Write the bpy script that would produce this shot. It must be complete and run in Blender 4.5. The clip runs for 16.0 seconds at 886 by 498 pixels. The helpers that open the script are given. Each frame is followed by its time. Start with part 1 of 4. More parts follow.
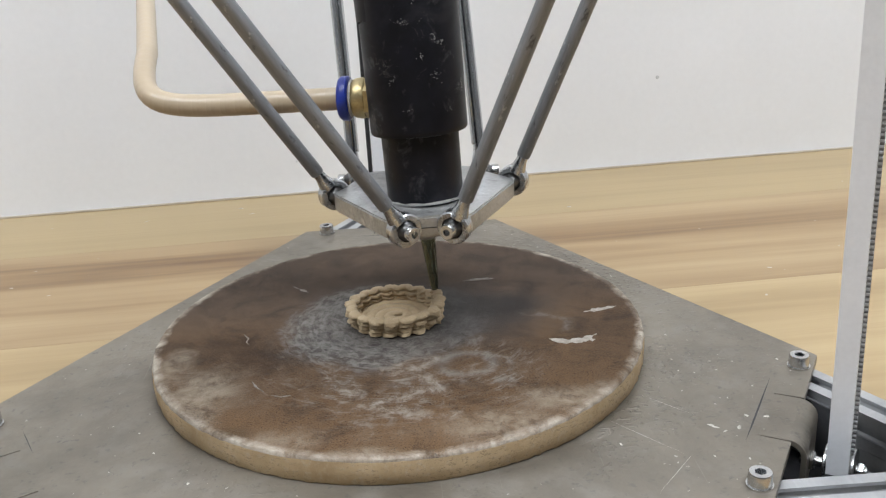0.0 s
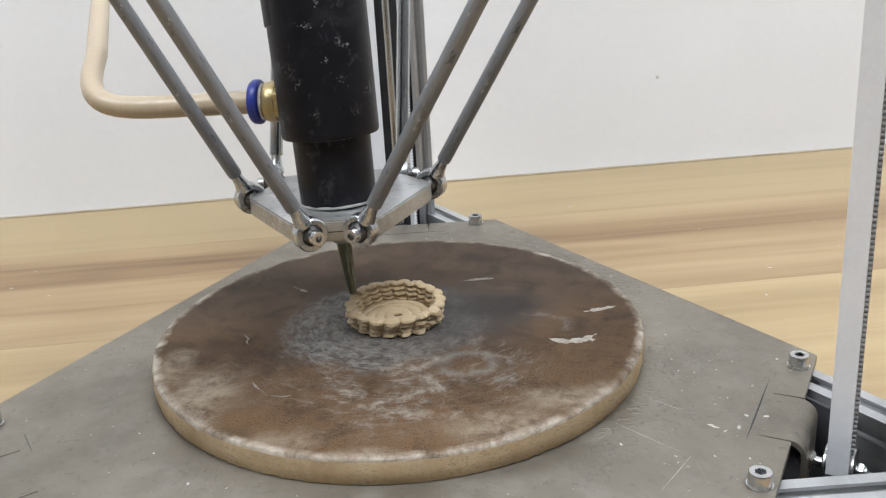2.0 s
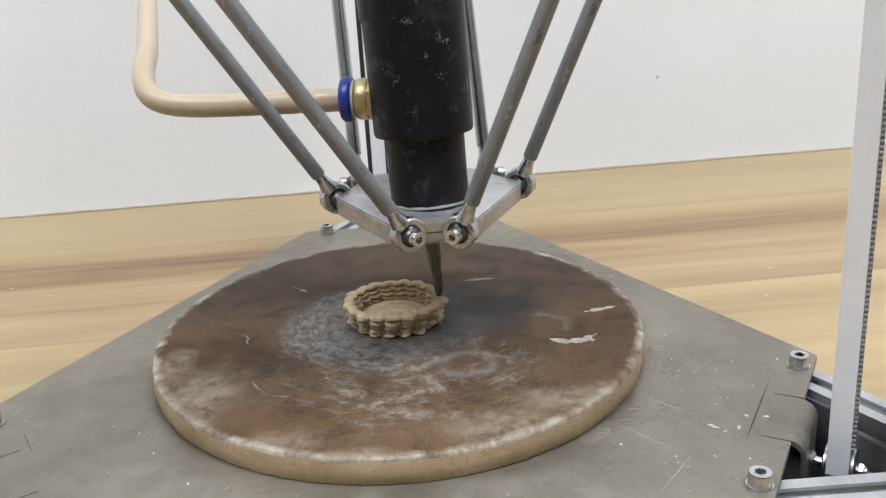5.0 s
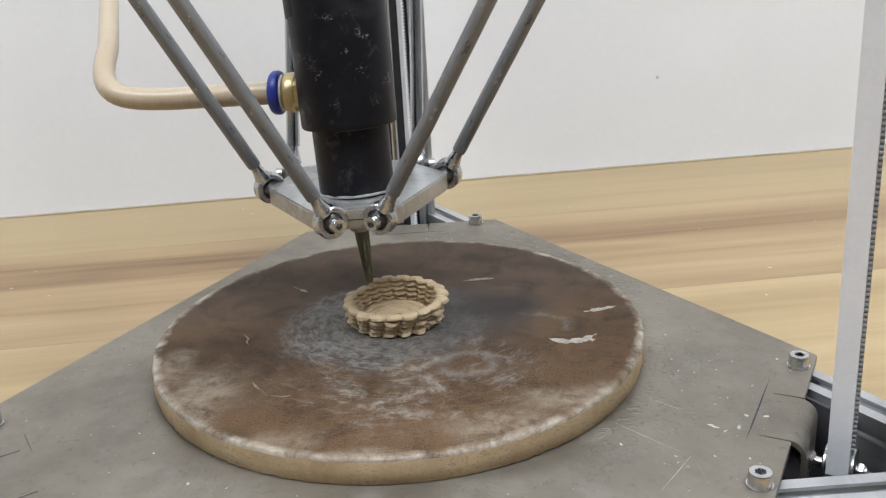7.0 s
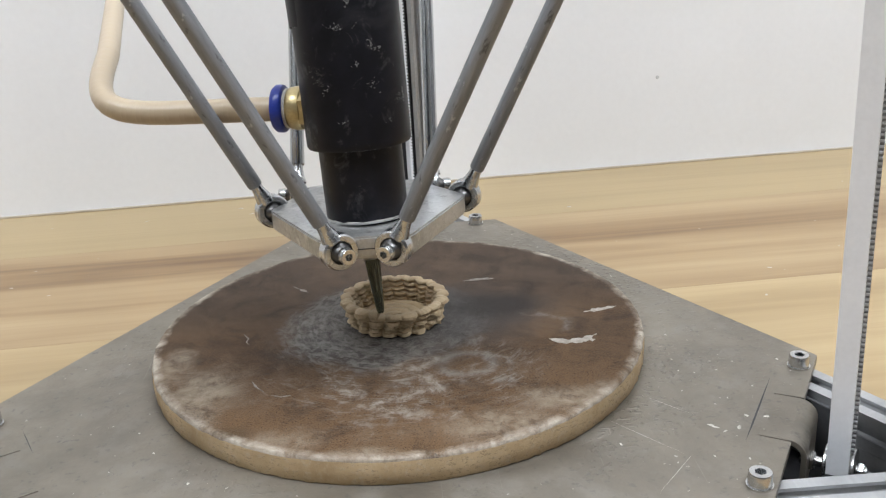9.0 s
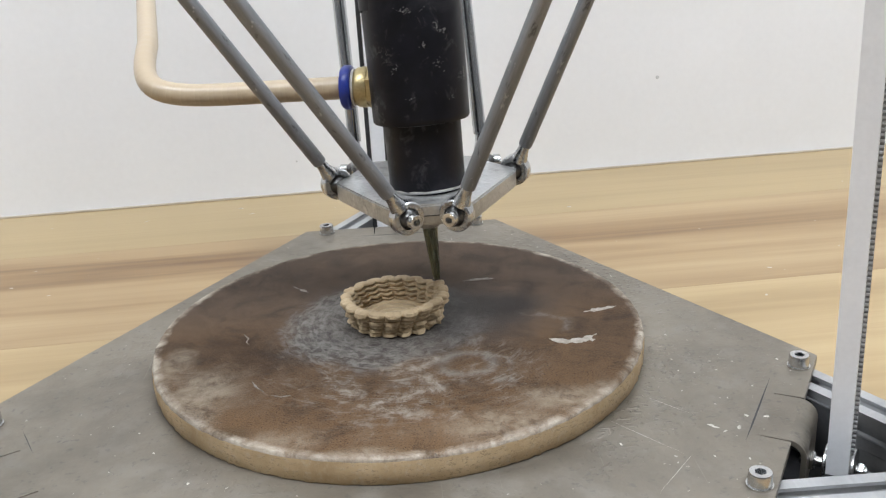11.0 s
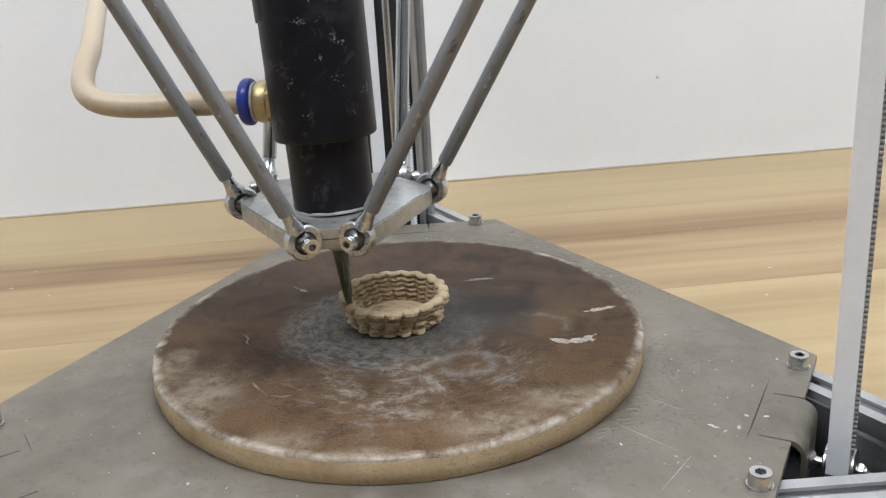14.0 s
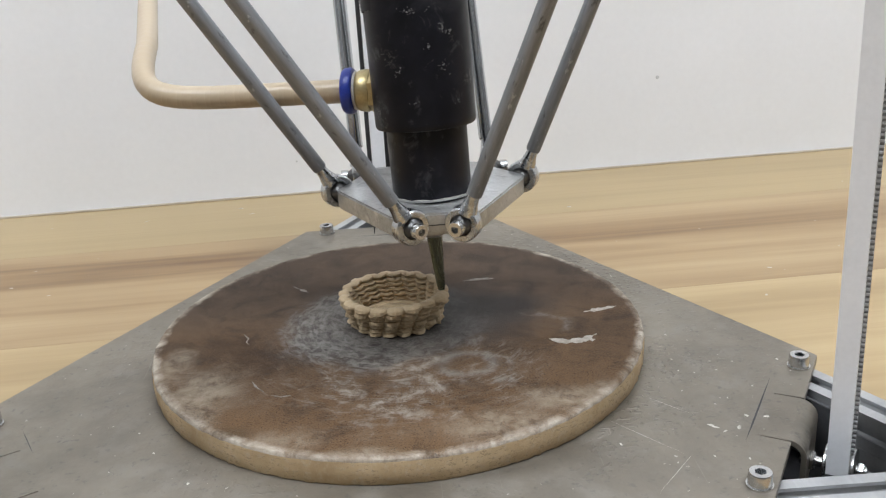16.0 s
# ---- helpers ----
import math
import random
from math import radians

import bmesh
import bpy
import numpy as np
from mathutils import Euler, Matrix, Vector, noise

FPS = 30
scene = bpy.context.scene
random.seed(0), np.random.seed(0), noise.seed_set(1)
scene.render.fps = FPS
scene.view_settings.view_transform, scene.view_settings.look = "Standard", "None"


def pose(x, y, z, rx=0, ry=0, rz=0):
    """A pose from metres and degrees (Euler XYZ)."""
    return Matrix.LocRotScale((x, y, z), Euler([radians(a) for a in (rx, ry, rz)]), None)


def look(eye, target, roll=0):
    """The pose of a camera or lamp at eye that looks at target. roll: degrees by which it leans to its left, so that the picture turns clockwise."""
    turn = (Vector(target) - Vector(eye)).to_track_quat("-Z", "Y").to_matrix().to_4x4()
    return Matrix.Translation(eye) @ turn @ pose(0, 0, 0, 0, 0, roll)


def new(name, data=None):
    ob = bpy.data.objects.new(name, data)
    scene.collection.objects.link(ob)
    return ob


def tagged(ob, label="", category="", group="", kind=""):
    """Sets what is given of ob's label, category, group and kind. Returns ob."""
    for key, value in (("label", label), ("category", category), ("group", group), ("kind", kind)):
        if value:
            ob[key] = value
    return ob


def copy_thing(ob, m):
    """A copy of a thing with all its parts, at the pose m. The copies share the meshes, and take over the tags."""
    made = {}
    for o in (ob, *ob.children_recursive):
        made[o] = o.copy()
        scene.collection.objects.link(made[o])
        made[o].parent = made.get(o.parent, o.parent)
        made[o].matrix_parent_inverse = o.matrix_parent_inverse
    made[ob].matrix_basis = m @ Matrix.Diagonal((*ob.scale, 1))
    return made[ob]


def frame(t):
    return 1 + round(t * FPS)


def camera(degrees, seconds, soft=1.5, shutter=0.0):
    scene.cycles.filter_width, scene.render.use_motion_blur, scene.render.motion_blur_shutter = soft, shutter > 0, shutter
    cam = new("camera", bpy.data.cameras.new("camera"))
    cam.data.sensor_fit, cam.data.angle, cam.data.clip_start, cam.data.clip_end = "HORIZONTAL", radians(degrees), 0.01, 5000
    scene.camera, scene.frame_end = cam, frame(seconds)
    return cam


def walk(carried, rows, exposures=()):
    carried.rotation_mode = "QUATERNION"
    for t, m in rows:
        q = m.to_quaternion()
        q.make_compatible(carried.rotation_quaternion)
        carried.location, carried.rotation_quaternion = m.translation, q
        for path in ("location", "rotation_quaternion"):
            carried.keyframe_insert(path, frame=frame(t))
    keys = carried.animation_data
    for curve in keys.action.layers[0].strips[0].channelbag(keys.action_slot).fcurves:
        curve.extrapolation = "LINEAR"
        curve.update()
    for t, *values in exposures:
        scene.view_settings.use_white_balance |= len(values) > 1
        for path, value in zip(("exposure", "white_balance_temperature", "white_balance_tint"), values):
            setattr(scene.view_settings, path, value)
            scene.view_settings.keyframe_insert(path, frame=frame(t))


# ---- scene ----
import functools
import itertools

# metres; origin = middle of the round bat's top face, x to the right, y away from the camera
EYE, YAW, PITCH, ROLL = (0.0, -0.39525, 0.18648), 3.187, 20.924, -3.142
AIM = (EYE[0] + math.sin(radians(YAW)) * math.cos(radians(PITCH)),
       EYE[1] + math.cos(radians(YAW)) * math.cos(radians(PITCH)), EYE[2] - math.sin(radians(PITCH)))
cam = camera(50.014, 16.0, soft=1.25)
walk(cam, [(0.0, look(EYE, AIM, ROLL)), (16.0, look(EYE, AIM, ROLL))],
     exposures=[(0.0, -0.05), (1.7, -0.05), (2.2, 0.06), (4.2, 0.06), (6.3, -0.01), (6.7, -0.05), (8.0, -0.05), (8.5, 0.01), (9.2, 0.03), (11.3, 0.06), (12.7, 0.06), (13.3, -0.05), (16.0, -0.05)])

# ---- light: a plain room, unseen sides greyed to cut fill, two ceiling panels ----
world = bpy.data.worlds.new("room_air")
scene.world = world
world.use_nodes = True
world.node_tree.nodes["Background"].inputs[0].default_value = (0.95, 0.97, 1.0, 1)
world.node_tree.nodes["Background"].inputs[1].default_value = 0.05

CEIL = 1.75
PANELS = [(-0.9, -0.55, 20.5), (0.75, -0.45, 28.5)]
for px, py, watts in PANELS:
    ld = bpy.data.lights.new("panel_light", "AREA")
    ld.shape, ld.size, ld.size_y, ld.energy, ld.color = "RECTANGLE", 1.15, 0.5, watts, (0.938, 1.0, 1.085)
    lo = new("panel_light", ld)
    lo.matrix_world = pose(px, py, CEIL - 0.03)


# ---- materials ----
def nodes_of(name):
    m = bpy.data.materials.new(name)
    m.use_nodes = True
    nt = m.node_tree
    return m, nt, nt.nodes["Principled BSDF"]


def ramp(nt, fac, stops):
    r = nt.nodes.new("ShaderNodeValToRGB")
    el = r.color_ramp.elements
    while len(el) < len(stops):
        el.new(0.5)
    for e, (p, c) in zip(el, stops):
        e.position, e.color = p, (*c, 1) if len(c) == 3 else c
    nt.links.new(fac, r.inputs[0])
    return r.outputs[0]


def coords(nt, scale=(1, 1, 1), rot=(0, 0, 0), loc=(0, 0, 0)):
    tc = nt.nodes.new("ShaderNodeTexCoord")
    mp = nt.nodes.new("ShaderNodeMapping")
    mp.inputs["Scale"].default_value, mp.inputs["Rotation"].default_value = scale, rot
    mp.inputs["Location"].default_value = loc
    nt.links.new(tc.outputs["Object"], mp.inputs[0])
    return mp.outputs[0]


def noise_tex(nt, vec, scale, detail=4, rough=0.6, dist=0.0):
    n = nt.nodes.new("ShaderNodeTexNoise")
    n.inputs["Scale"].default_value, n.inputs["Detail"].default_value = scale, detail
    n.inputs["Roughness"].default_value, n.inputs["Distortion"].default_value = rough, dist
    nt.links.new(vec, n.inputs["Vector"])
    return n.outputs[0]


def mixed(nt, fac, a, b, kind="MIX"):
    x = nt.nodes.new("ShaderNodeMix")
    x.data_type, x.blend_type = "RGBA", kind
    for sock, v in ((x.inputs[0], fac), (x.inputs[6], a), (x.inputs[7], b)):
        if isinstance(v, (int, float)):
            sock.default_value = v
        elif isinstance(v, tuple):
            sock.default_value = (*v, 1)
        else:
            nt.links.new(v, sock)
    return x.outputs[2]


def calc(nt, op, a, b=0.0, clamp=False):
    x = nt.nodes.new("ShaderNodeMath")
    x.operation, x.use_clamp = op, clamp
    for sock, v in zip(x.inputs, (a, b)):
        if isinstance(v, (int, float)):
            sock.default_value = v
        else:
            nt.links.new(v, sock)
    return x.outputs[0]


def bump(nt, bsdf, height, strength=0.3, distance=0.0005):
    b = nt.nodes.new("ShaderNodeBump")
    b.inputs["Strength"].default_value, b.inputs["Distance"].default_value = strength, distance
    nt.links.new(height, b.inputs["Height"])
    nt.links.new(b.outputs[0], bsdf.inputs["Normal"])


def surface(name, dark, light, rough=0.5, metal=0.0, scale=60.0, fine=600.0, relief=0.2, depth=0.0003,
            stretch=(1, 1, 1), rough_var=0.12, specular=0.5):
    """Two scales of variation in colour and roughness, with a fine relief."""
    m, nt, b = nodes_of(name)
    v = coords(nt, stretch)
    big, small = noise_tex(nt, v, scale, 5), noise_tex(nt, v, fine, 3)
    f = calc(nt, "ADD", calc(nt, "MULTIPLY", big, 0.65), calc(nt, "MULTIPLY", small, 0.35))
    nt.links.new(ramp(nt, f, [(0.32, dark), (0.68, light)]), b.inputs["Base Color"])
    r = calc(nt, "ADD", rough - rough_var / 2, calc(nt, "MULTIPLY", big, rough_var))
    nt.links.new(r, b.inputs["Roughness"])
    b.inputs["Metallic"].default_value = metal
    b.inputs["Specular IOR Level"].default_value = specular
    bump(nt, b, f, relief, depth)
    return m


M_WALL = surface("white_wall_paint", (0.80, 0.80, 0.80), (0.85, 0.852, 0.855), 0.75, 0, 6, 180, 0.15, 0.0004)
# grey for the unseen walls, chosen to weaken bounce light and darken reflections
M_DIMWALL = surface("fill_cutting_grey", (0.20, 0.195, 0.19), (0.28, 0.275, 0.265), 0.75, 0, 6, 180, 0.15, 0.0004)
M_SCUFF = surface("pale_scuff", (0.50, 0.50, 0.49), (0.64, 0.64, 0.63), 0.75, 0, 300, 900, 0.15)
M_CEIL = surface("ceiling_paint", (0.72, 0.72, 0.71), (0.78, 0.78, 0.77), 0.8, 0, 5, 90, 0.1)
M_FLOOR = surface("grey_floor", (0.22, 0.20, 0.18), (0.32, 0.29, 0.26), 0.5, 0, 4, 60, 0.1)
M_STEEL = surface("bright_steel", (0.50, 0.50, 0.50), (0.72, 0.72, 0.71), 0.24, 1.0, 150, 1500, 0.15, 0.0001)
M_ZINC = surface("zinc_rod_end", (0.42, 0.43, 0.44), (0.66, 0.67, 0.68), 0.27, 1.0, 120, 900, 0.25, 0.0002)
M_DARKSTEEL = surface("dark_steel", (0.10, 0.10, 0.10), (0.24, 0.235, 0.23), 0.35, 1.0, 90, 900, 0.2)
M_TUBE = surface("grey_arm_tube", (0.170, 0.175, 0.185), (0.315, 0.324, 0.341), 0.40, 0.2, 160, 900, 0.15, 0.0002, (1, 1, 0.12))
M_CHROME = surface("polished_arm_tube", (0.42, 0.43, 0.44), (0.66, 0.67, 0.68), 0.2, 1.0, 160, 900, 0.12, 0.0001, (1, 1, 0.12))
M_ALU = surface("raw_aluminium", (0.30, 0.298, 0.29), (0.55, 0.548, 0.535), 0.36, 0.7, 45, 700, 0.25, 0.0002)
M_RAIL = surface("anodised_rail", (0.42, 0.425, 0.43), (0.56, 0.565, 0.57), 0.42, 0.7, 40, 700, 0.1, 0.0002, (0.1, 1, 1))
M_SLOT = surface("dark_slot", (0.02, 0.02, 0.022), (0.05, 0.05, 0.052), 0.6, 0.0, 60, 500, 0.1)
M_BELT = surface("pale_grey_belt", (0.74, 0.745, 0.76), (0.83, 0.835, 0.85), 0.55, 0.0, 30, 500, 0.12, 0.0002)
M_TOOTH = surface("dark_belt_tooth", (0.20, 0.20, 0.205), (0.32, 0.32, 0.33), 0.6, 0.0, 200, 900, 0.2)
M_TOOTHTOP = surface("grey_belt_tooth", (0.46, 0.465, 0.475), (0.58, 0.585, 0.60), 0.6, 0.0, 200, 900, 0.2)
M_JOINT = surface("brownish_joint", (0.50, 0.42, 0.33), (0.66, 0.60, 0.52), 0.7, 0.0, 25, 300, 0.2)
M_SKIRT = surface("dark_grey_skirt", (0.055, 0.055, 0.058), (0.10, 0.10, 0.104), 0.5, 0.0, 60, 500, 0.15)
M_BLUE = surface("blue_plastic", (0.010, 0.022, 0.20), (0.02, 0.045, 0.30), 0.35, 0.0, 120, 900, 0.1)
M_BRASS = surface("brass", (0.42, 0.32, 0.15), (0.60, 0.49, 0.27), 0.38, 0.8, 120, 900, 0.2)
M_CLAY = surface("wet_tan_clay", (0.44, 0.325, 0.192), (0.60, 0.465, 0.292), 0.55, 0.0, 220, 1400, 0.5, 0.0004)
M_SLIP = surface("dried_pale_clay", (0.19, 0.165, 0.135), (0.42, 0.38, 0.33), 0.8, 0.0, 260, 1500, 0.4, 0.0003)
M_RIMCLAY = surface("pale_clay_line", (0.34, 0.33, 0.31), (0.62, 0.60, 0.56), 0.7, 0.0, 400, 1500, 0.4, 0.0002)
M_FAINT = surface("faint_dried_slip", (0.10, 0.085, 0.07), (0.33, 0.30, 0.26), 0.8, 0.0, 420, 1500, 0.4, 0.0003)
M_FLECK = surface("grey_clay_fleck", (0.07, 0.07, 0.07), (0.30, 0.30, 0.29), 0.7, 0.0, 300, 1500, 0.3)
M_CRUMB = surface("clay_crumb", (0.44, 0.41, 0.355), (0.68, 0.64, 0.57), 0.8, 0.0, 300, 1500, 0.3)


def worn(m, tone, scale, low, high, amount, stretch=(1, 1, 1)):
    """Scuffs of another tone laid over a finished material."""
    nt = m.node_tree
    b = nt.nodes["Principled BSDF"]
    under = b.inputs["Base Color"].links[0].from_socket
    g = (amount,) * 3
    f = ramp(nt, noise_tex(nt, coords(nt, stretch, (0, 0, 0), (0.13, 0.37, 0.21)), scale, 6, 0.7, 0.4), [(low, (0, 0, 0)), (high, g)])
    nt.links.new(mixed(nt, f, under, tone), b.inputs["Base Color"])


worn(M_TUBE, (0.07, 0.07, 0.075), 260, 0.60, 0.68, 0.8, (1, 1, 0.35))
worn(M_TUBE, (0.55, 0.56, 0.57), 210, 0.62, 0.68, 0.7, (1, 1, 0.5))
worn(M_ALU, (0.10, 0.095, 0.085), 130, 0.56, 0.70, 0.6)
worn(M_ALU, (0.72, 0.71, 0.69), 90, 0.58, 0.68, 0.5, (1, 1.5, 1))
worn(M_ZINC, (0.12, 0.12, 0.12), 300, 0.60, 0.68, 0.6)


def hose_material():
    m, nt, b = nodes_of("milky_hose")
    v = coords(nt)
    f = noise_tex(nt, v, 70, 4)
    nt.links.new(ramp(nt, f, [(0.3, (0.42, 0.328, 0.222)), (0.7, (0.50, 0.402, 0.278))]), b.inputs["Base Color"])
    b.inputs["Roughness"].default_value = 0.36
    b.inputs["Coat Weight"].default_value = 0.15
    return m


def nozzle_material():
    m, nt, b = nodes_of("olive_nozzle_plastic")
    f = noise_tex(nt, coords(nt, (1, 1, 0.3)), 130, 4)
    # upright streaks: highlights and wall reflections painted into the colour, pale and dark
    streak = noise_tex(nt, coords(nt, (1, 1, 0.03)), 620, 3)
    c = ramp(nt, f, [(0.3, (0.075, 0.088, 0.048)), (0.7, (0.17, 0.19, 0.112))])
    c = mixed(nt, ramp(nt, streak, [(0.54, (0, 0, 0)), (0.64, (0.6, 0.6, 0.6))]), c, (0.42, 0.43, 0.34))
    c = mixed(nt, ramp(nt, streak, [(0.34, (0.7, 0.7, 0.7)), (0.44, (0, 0, 0))]), c, (0.03, 0.036, 0.022))
    nt.links.new(c, b.inputs["Base Color"])
    b.inputs["Roughness"].default_value = 0.10
    b.inputs["Transmission Weight"].default_value = 0.5
    b.inputs["Coat Weight"].default_value = 0.7
    return m


def barrel_material():
    """Black barrel smeared with old pale slip."""
    m, nt, b = nodes_of("black_barrel")
    v = coords(nt)
    cloud = noise_tex(nt, v, 42, 6, 0.62, 0.4)
    scrib = noise_tex(nt, coords(nt, (1, 1, 1.4), (0, 0, 0.4), (0.3, 0.1, 0.7)), 120, 6, 0.7, 0.8)
    thin = calc(nt, "ABSOLUTE", calc(nt, "SUBTRACT", scrib, 0.5))
    base = ramp(nt, noise_tex(nt, v, 90, 4), [(0.3, (0.004, 0.004, 0.006)), (0.7, (0.009, 0.009, 0.013))])
    smudge = noise_tex(nt, coords(nt, (1, 1, 0.8), (0, 0, 0), (0.7, 0.2, 0.1)), 105, 7, 0.7, 0.5)
    dust = calc(nt, "ADD", ramp(nt, cloud, [(0.54, (0, 0, 0)), (0.72, (0.30, 0.30, 0.30))]), ramp(nt, smudge, [(0.56, (0, 0, 0)), (0.72, (0.85, 0.85, 0.85))]))
    mark = ramp(nt, thin, [(0.004, (1, 1, 1)), (0.016, (0, 0, 0))])
    where = ramp(nt, noise_tex(nt, coords(nt, (1, 1, 1), (0, 0, 0), (0.05, 0.4, 0.2)), 55, 3), [(0.57, (0, 0, 0)), (0.68, (0.22, 0.22, 0.22))])
    c = mixed(nt, calc(nt, "MULTIPLY", dust, 0.32), base, (0.20, 0.20, 0.21))
    c = mixed(nt, calc(nt, "MULTIPLY", mark, where), c, (0.55, 0.53, 0.50))
    nt.links.new(c, b.inputs["Base Color"])
    nt.links.new(ramp(nt, cloud, [(0.35, (0.3, 0.3, 0.3)), (0.75, (0.6, 0.6, 0.6))]), b.inputs["Roughness"])
    b.inputs["Specular IOR Level"].default_value = 0.25
    bump(nt, b, cloud, 0.2, 0.0004)
    return m


def plate_material():
    """Sheet steel with dried slurry: grey, mottled, fine pimples and scratches."""
    m, nt, b = nodes_of("dusty_sheet_steel")
    v = coords(nt)
    cloud = noise_tex(nt, v, 14, 6, 0.6, 0.3)
    fine = noise_tex(nt, v, 320, 4, 0.6)
    mid = noise_tex(nt, v, 75, 5, 0.6, 0.0)
    c = ramp(nt, cloud, [(0.30, (0.158, 0.138, 0.111)), (0.50, (0.222, 0.195, 0.157)), (0.70, (0.290, 0.257, 0.208))])
    c = mixed(nt, ramp(nt, mid, [(0.5, (0, 0, 0)), (0.68, (0.4, 0.4, 0.4))]), c, (0.31, 0.29, 0.255))
    c = mixed(nt, ramp(nt, fine, [(0.60, (0, 0, 0)), (0.72, (0.5, 0.5, 0.5))]), c, (0.105, 0.10, 0.092))
    scratch = noise_tex(nt, coords(nt, (900, 14, 1), (0, 0, radians(52))), 1.0, 2, 0.5, 0.2)
    c = mixed(nt, ramp(nt, scratch, [(0.70, (0, 0, 0)), (0.76, (0.2, 0.2, 0.2))]), c, (0.42, 0.40, 0.37))
    spot = noise_tex(nt, coords(nt, (1, 1.2, 1)), 430, 0, 0.5)
    patch = ramp(nt, noise_tex(nt, v, 18, 3), [(0.42, (0.10, 0.10, 0.10)), (0.58, (1, 1, 1))])
    away = nt.nodes.new("ShaderNodeVectorMath")
    away.operation = "LENGTH"
    nt.links.new(v, away.inputs[0])
    splash = ramp(nt, calc(nt, "ADD", away.outputs["Value"], calc(nt, "MULTIPLY", cloud, 0.03)), [(0.138, (1, 1, 1)), (0.158, (0.10, 0.10, 0.10))])
    side = nt.nodes.new("ShaderNodeSeparateXYZ")
    nt.links.new(v, side.inputs[0])
    splash = calc(nt, "MULTIPLY", splash, ramp(nt, calc(nt, "ADD", side.outputs[0], calc(nt, "MULTIPLY", side.outputs[1], 0.5)), [(0.0, (0.12, 0.12, 0.12)), (0.07, (1, 1, 1))]))
    pimple = calc(nt, "MULTIPLY", calc(nt, "MULTIPLY", ramp(nt, spot, [(0.60, (0, 0, 0)), (0.72, (1, 1, 1))]), patch), splash)
    c = mixed(nt, calc(nt, "MULTIPLY", pimple, 0.26), c, (0.085, 0.078, 0.068))
    nt.links.new(c, b.inputs["Base Color"])
    b.inputs["Metallic"].default_value = 0.5
    nt.links.new(ramp(nt, mid, [(0.3, (0.33, 0.33, 0.33)), (0.7, (0.56, 0.56, 0.56))]), b.inputs["Roughness"])
    bump(nt, b, calc(nt, "ADD", calc(nt, "MULTIPLY", mid, 1.0), calc(nt, "MULTIPLY", pimple, 2.0)), 0.6, 0.0008)
    return m


# scribbled slip on the bat's face, each a broken line in millimetres
SCRIBBLES = [[(-8, -43.6), (-4, -42.4), (0, -39.5)], [(-5, -46), (4, -44.8), (9, -42.6), (14, -37.3)], [(6.5, -49.6), (10.6, -54.6), (16, -64.4)],
             [(0, -68), (5, -63.5), (10.5, -62.5), (16, -64.4)], [(-15, -70.4), (-11.6, -73.5), (-7.7, -76.2)], [(-12, -70), (-7.6, -68.5)],
             [(-7.3, -79), (-1.2, -75.6), (2, -82)], [(4.8, -82.4), (8, -81)], [(14.5, -84), (19, -83)], [(-17, -63), (-24, -57.5)]]
BROAD = [[(14, -30), (24.5, -28), (35, -20)], [(56, 2.4), (67, -2), (76, -9), (74, -18)], [(38, -36), (46, -44), (41, -56)], [(-31.6, -56), (-26, -53.6), (-17, -44)],
         [(-10, -58), (2, -55), (9, -58)], [(20, -58), (32, -62), (46, -58)]]


def line_field(nt, vec, lines):
    """Distance from the nearest of several broken lines."""
    def vmath(op, a, b=None):
        n = nt.nodes.new("ShaderNodeVectorMath")
        n.operation = op
        for sock, v in zip(n.inputs, (a, b)):
            if isinstance(v, tuple):
                sock.default_value = v
            elif v is not None:
                nt.links.new(v, sock)
        return n
    best = None
    for pts in lines:
        for (ax, ay), (bx, by) in zip(pts, pts[1:]):
            d = ((bx - ax) / 1000, (by - ay) / 1000, 0.0)
            q = vmath("SUBTRACT", vec, (ax / 1000, ay / 1000, 0.0)).outputs[0]
            h = calc(nt, "DIVIDE", vmath("DOT_PRODUCT", q, d).outputs["Value"], d[0] ** 2 + d[1] ** 2, True)
            foot = vmath("SCALE", d)
            nt.links.new(h, foot.inputs["Scale"])
            away = vmath("DISTANCE", q, foot.outputs[0]).outputs["Value"]
            best = away if best is None else calc(nt, "MINIMUM", best, away)
    return best


def warped(nt, vec, scale, amount):
    """The same coordinates, shaken by a noise."""
    n = nt.nodes.new("ShaderNodeTexNoise")
    n.inputs["Scale"].default_value, n.inputs["Detail"].default_value = scale, 4
    nt.links.new(vec, n.inputs["Vector"])
    a = nt.nodes.new("ShaderNodeVectorMath")
    a.operation = "MULTIPLY_ADD"
    nt.links.new(n.outputs[1], a.inputs[0])
    a.inputs[1].default_value = (amount, amount, 0)
    off = nt.nodes.new("ShaderNodeVectorMath")
    off.operation = "ADD"
    off.inputs[1].default_value = (-amount / 2, -amount / 2, 0)
    nt.links.new(vec, off.inputs[0])
    nt.links.new(off.outputs[0], a.inputs[2])
    return a.outputs[0]


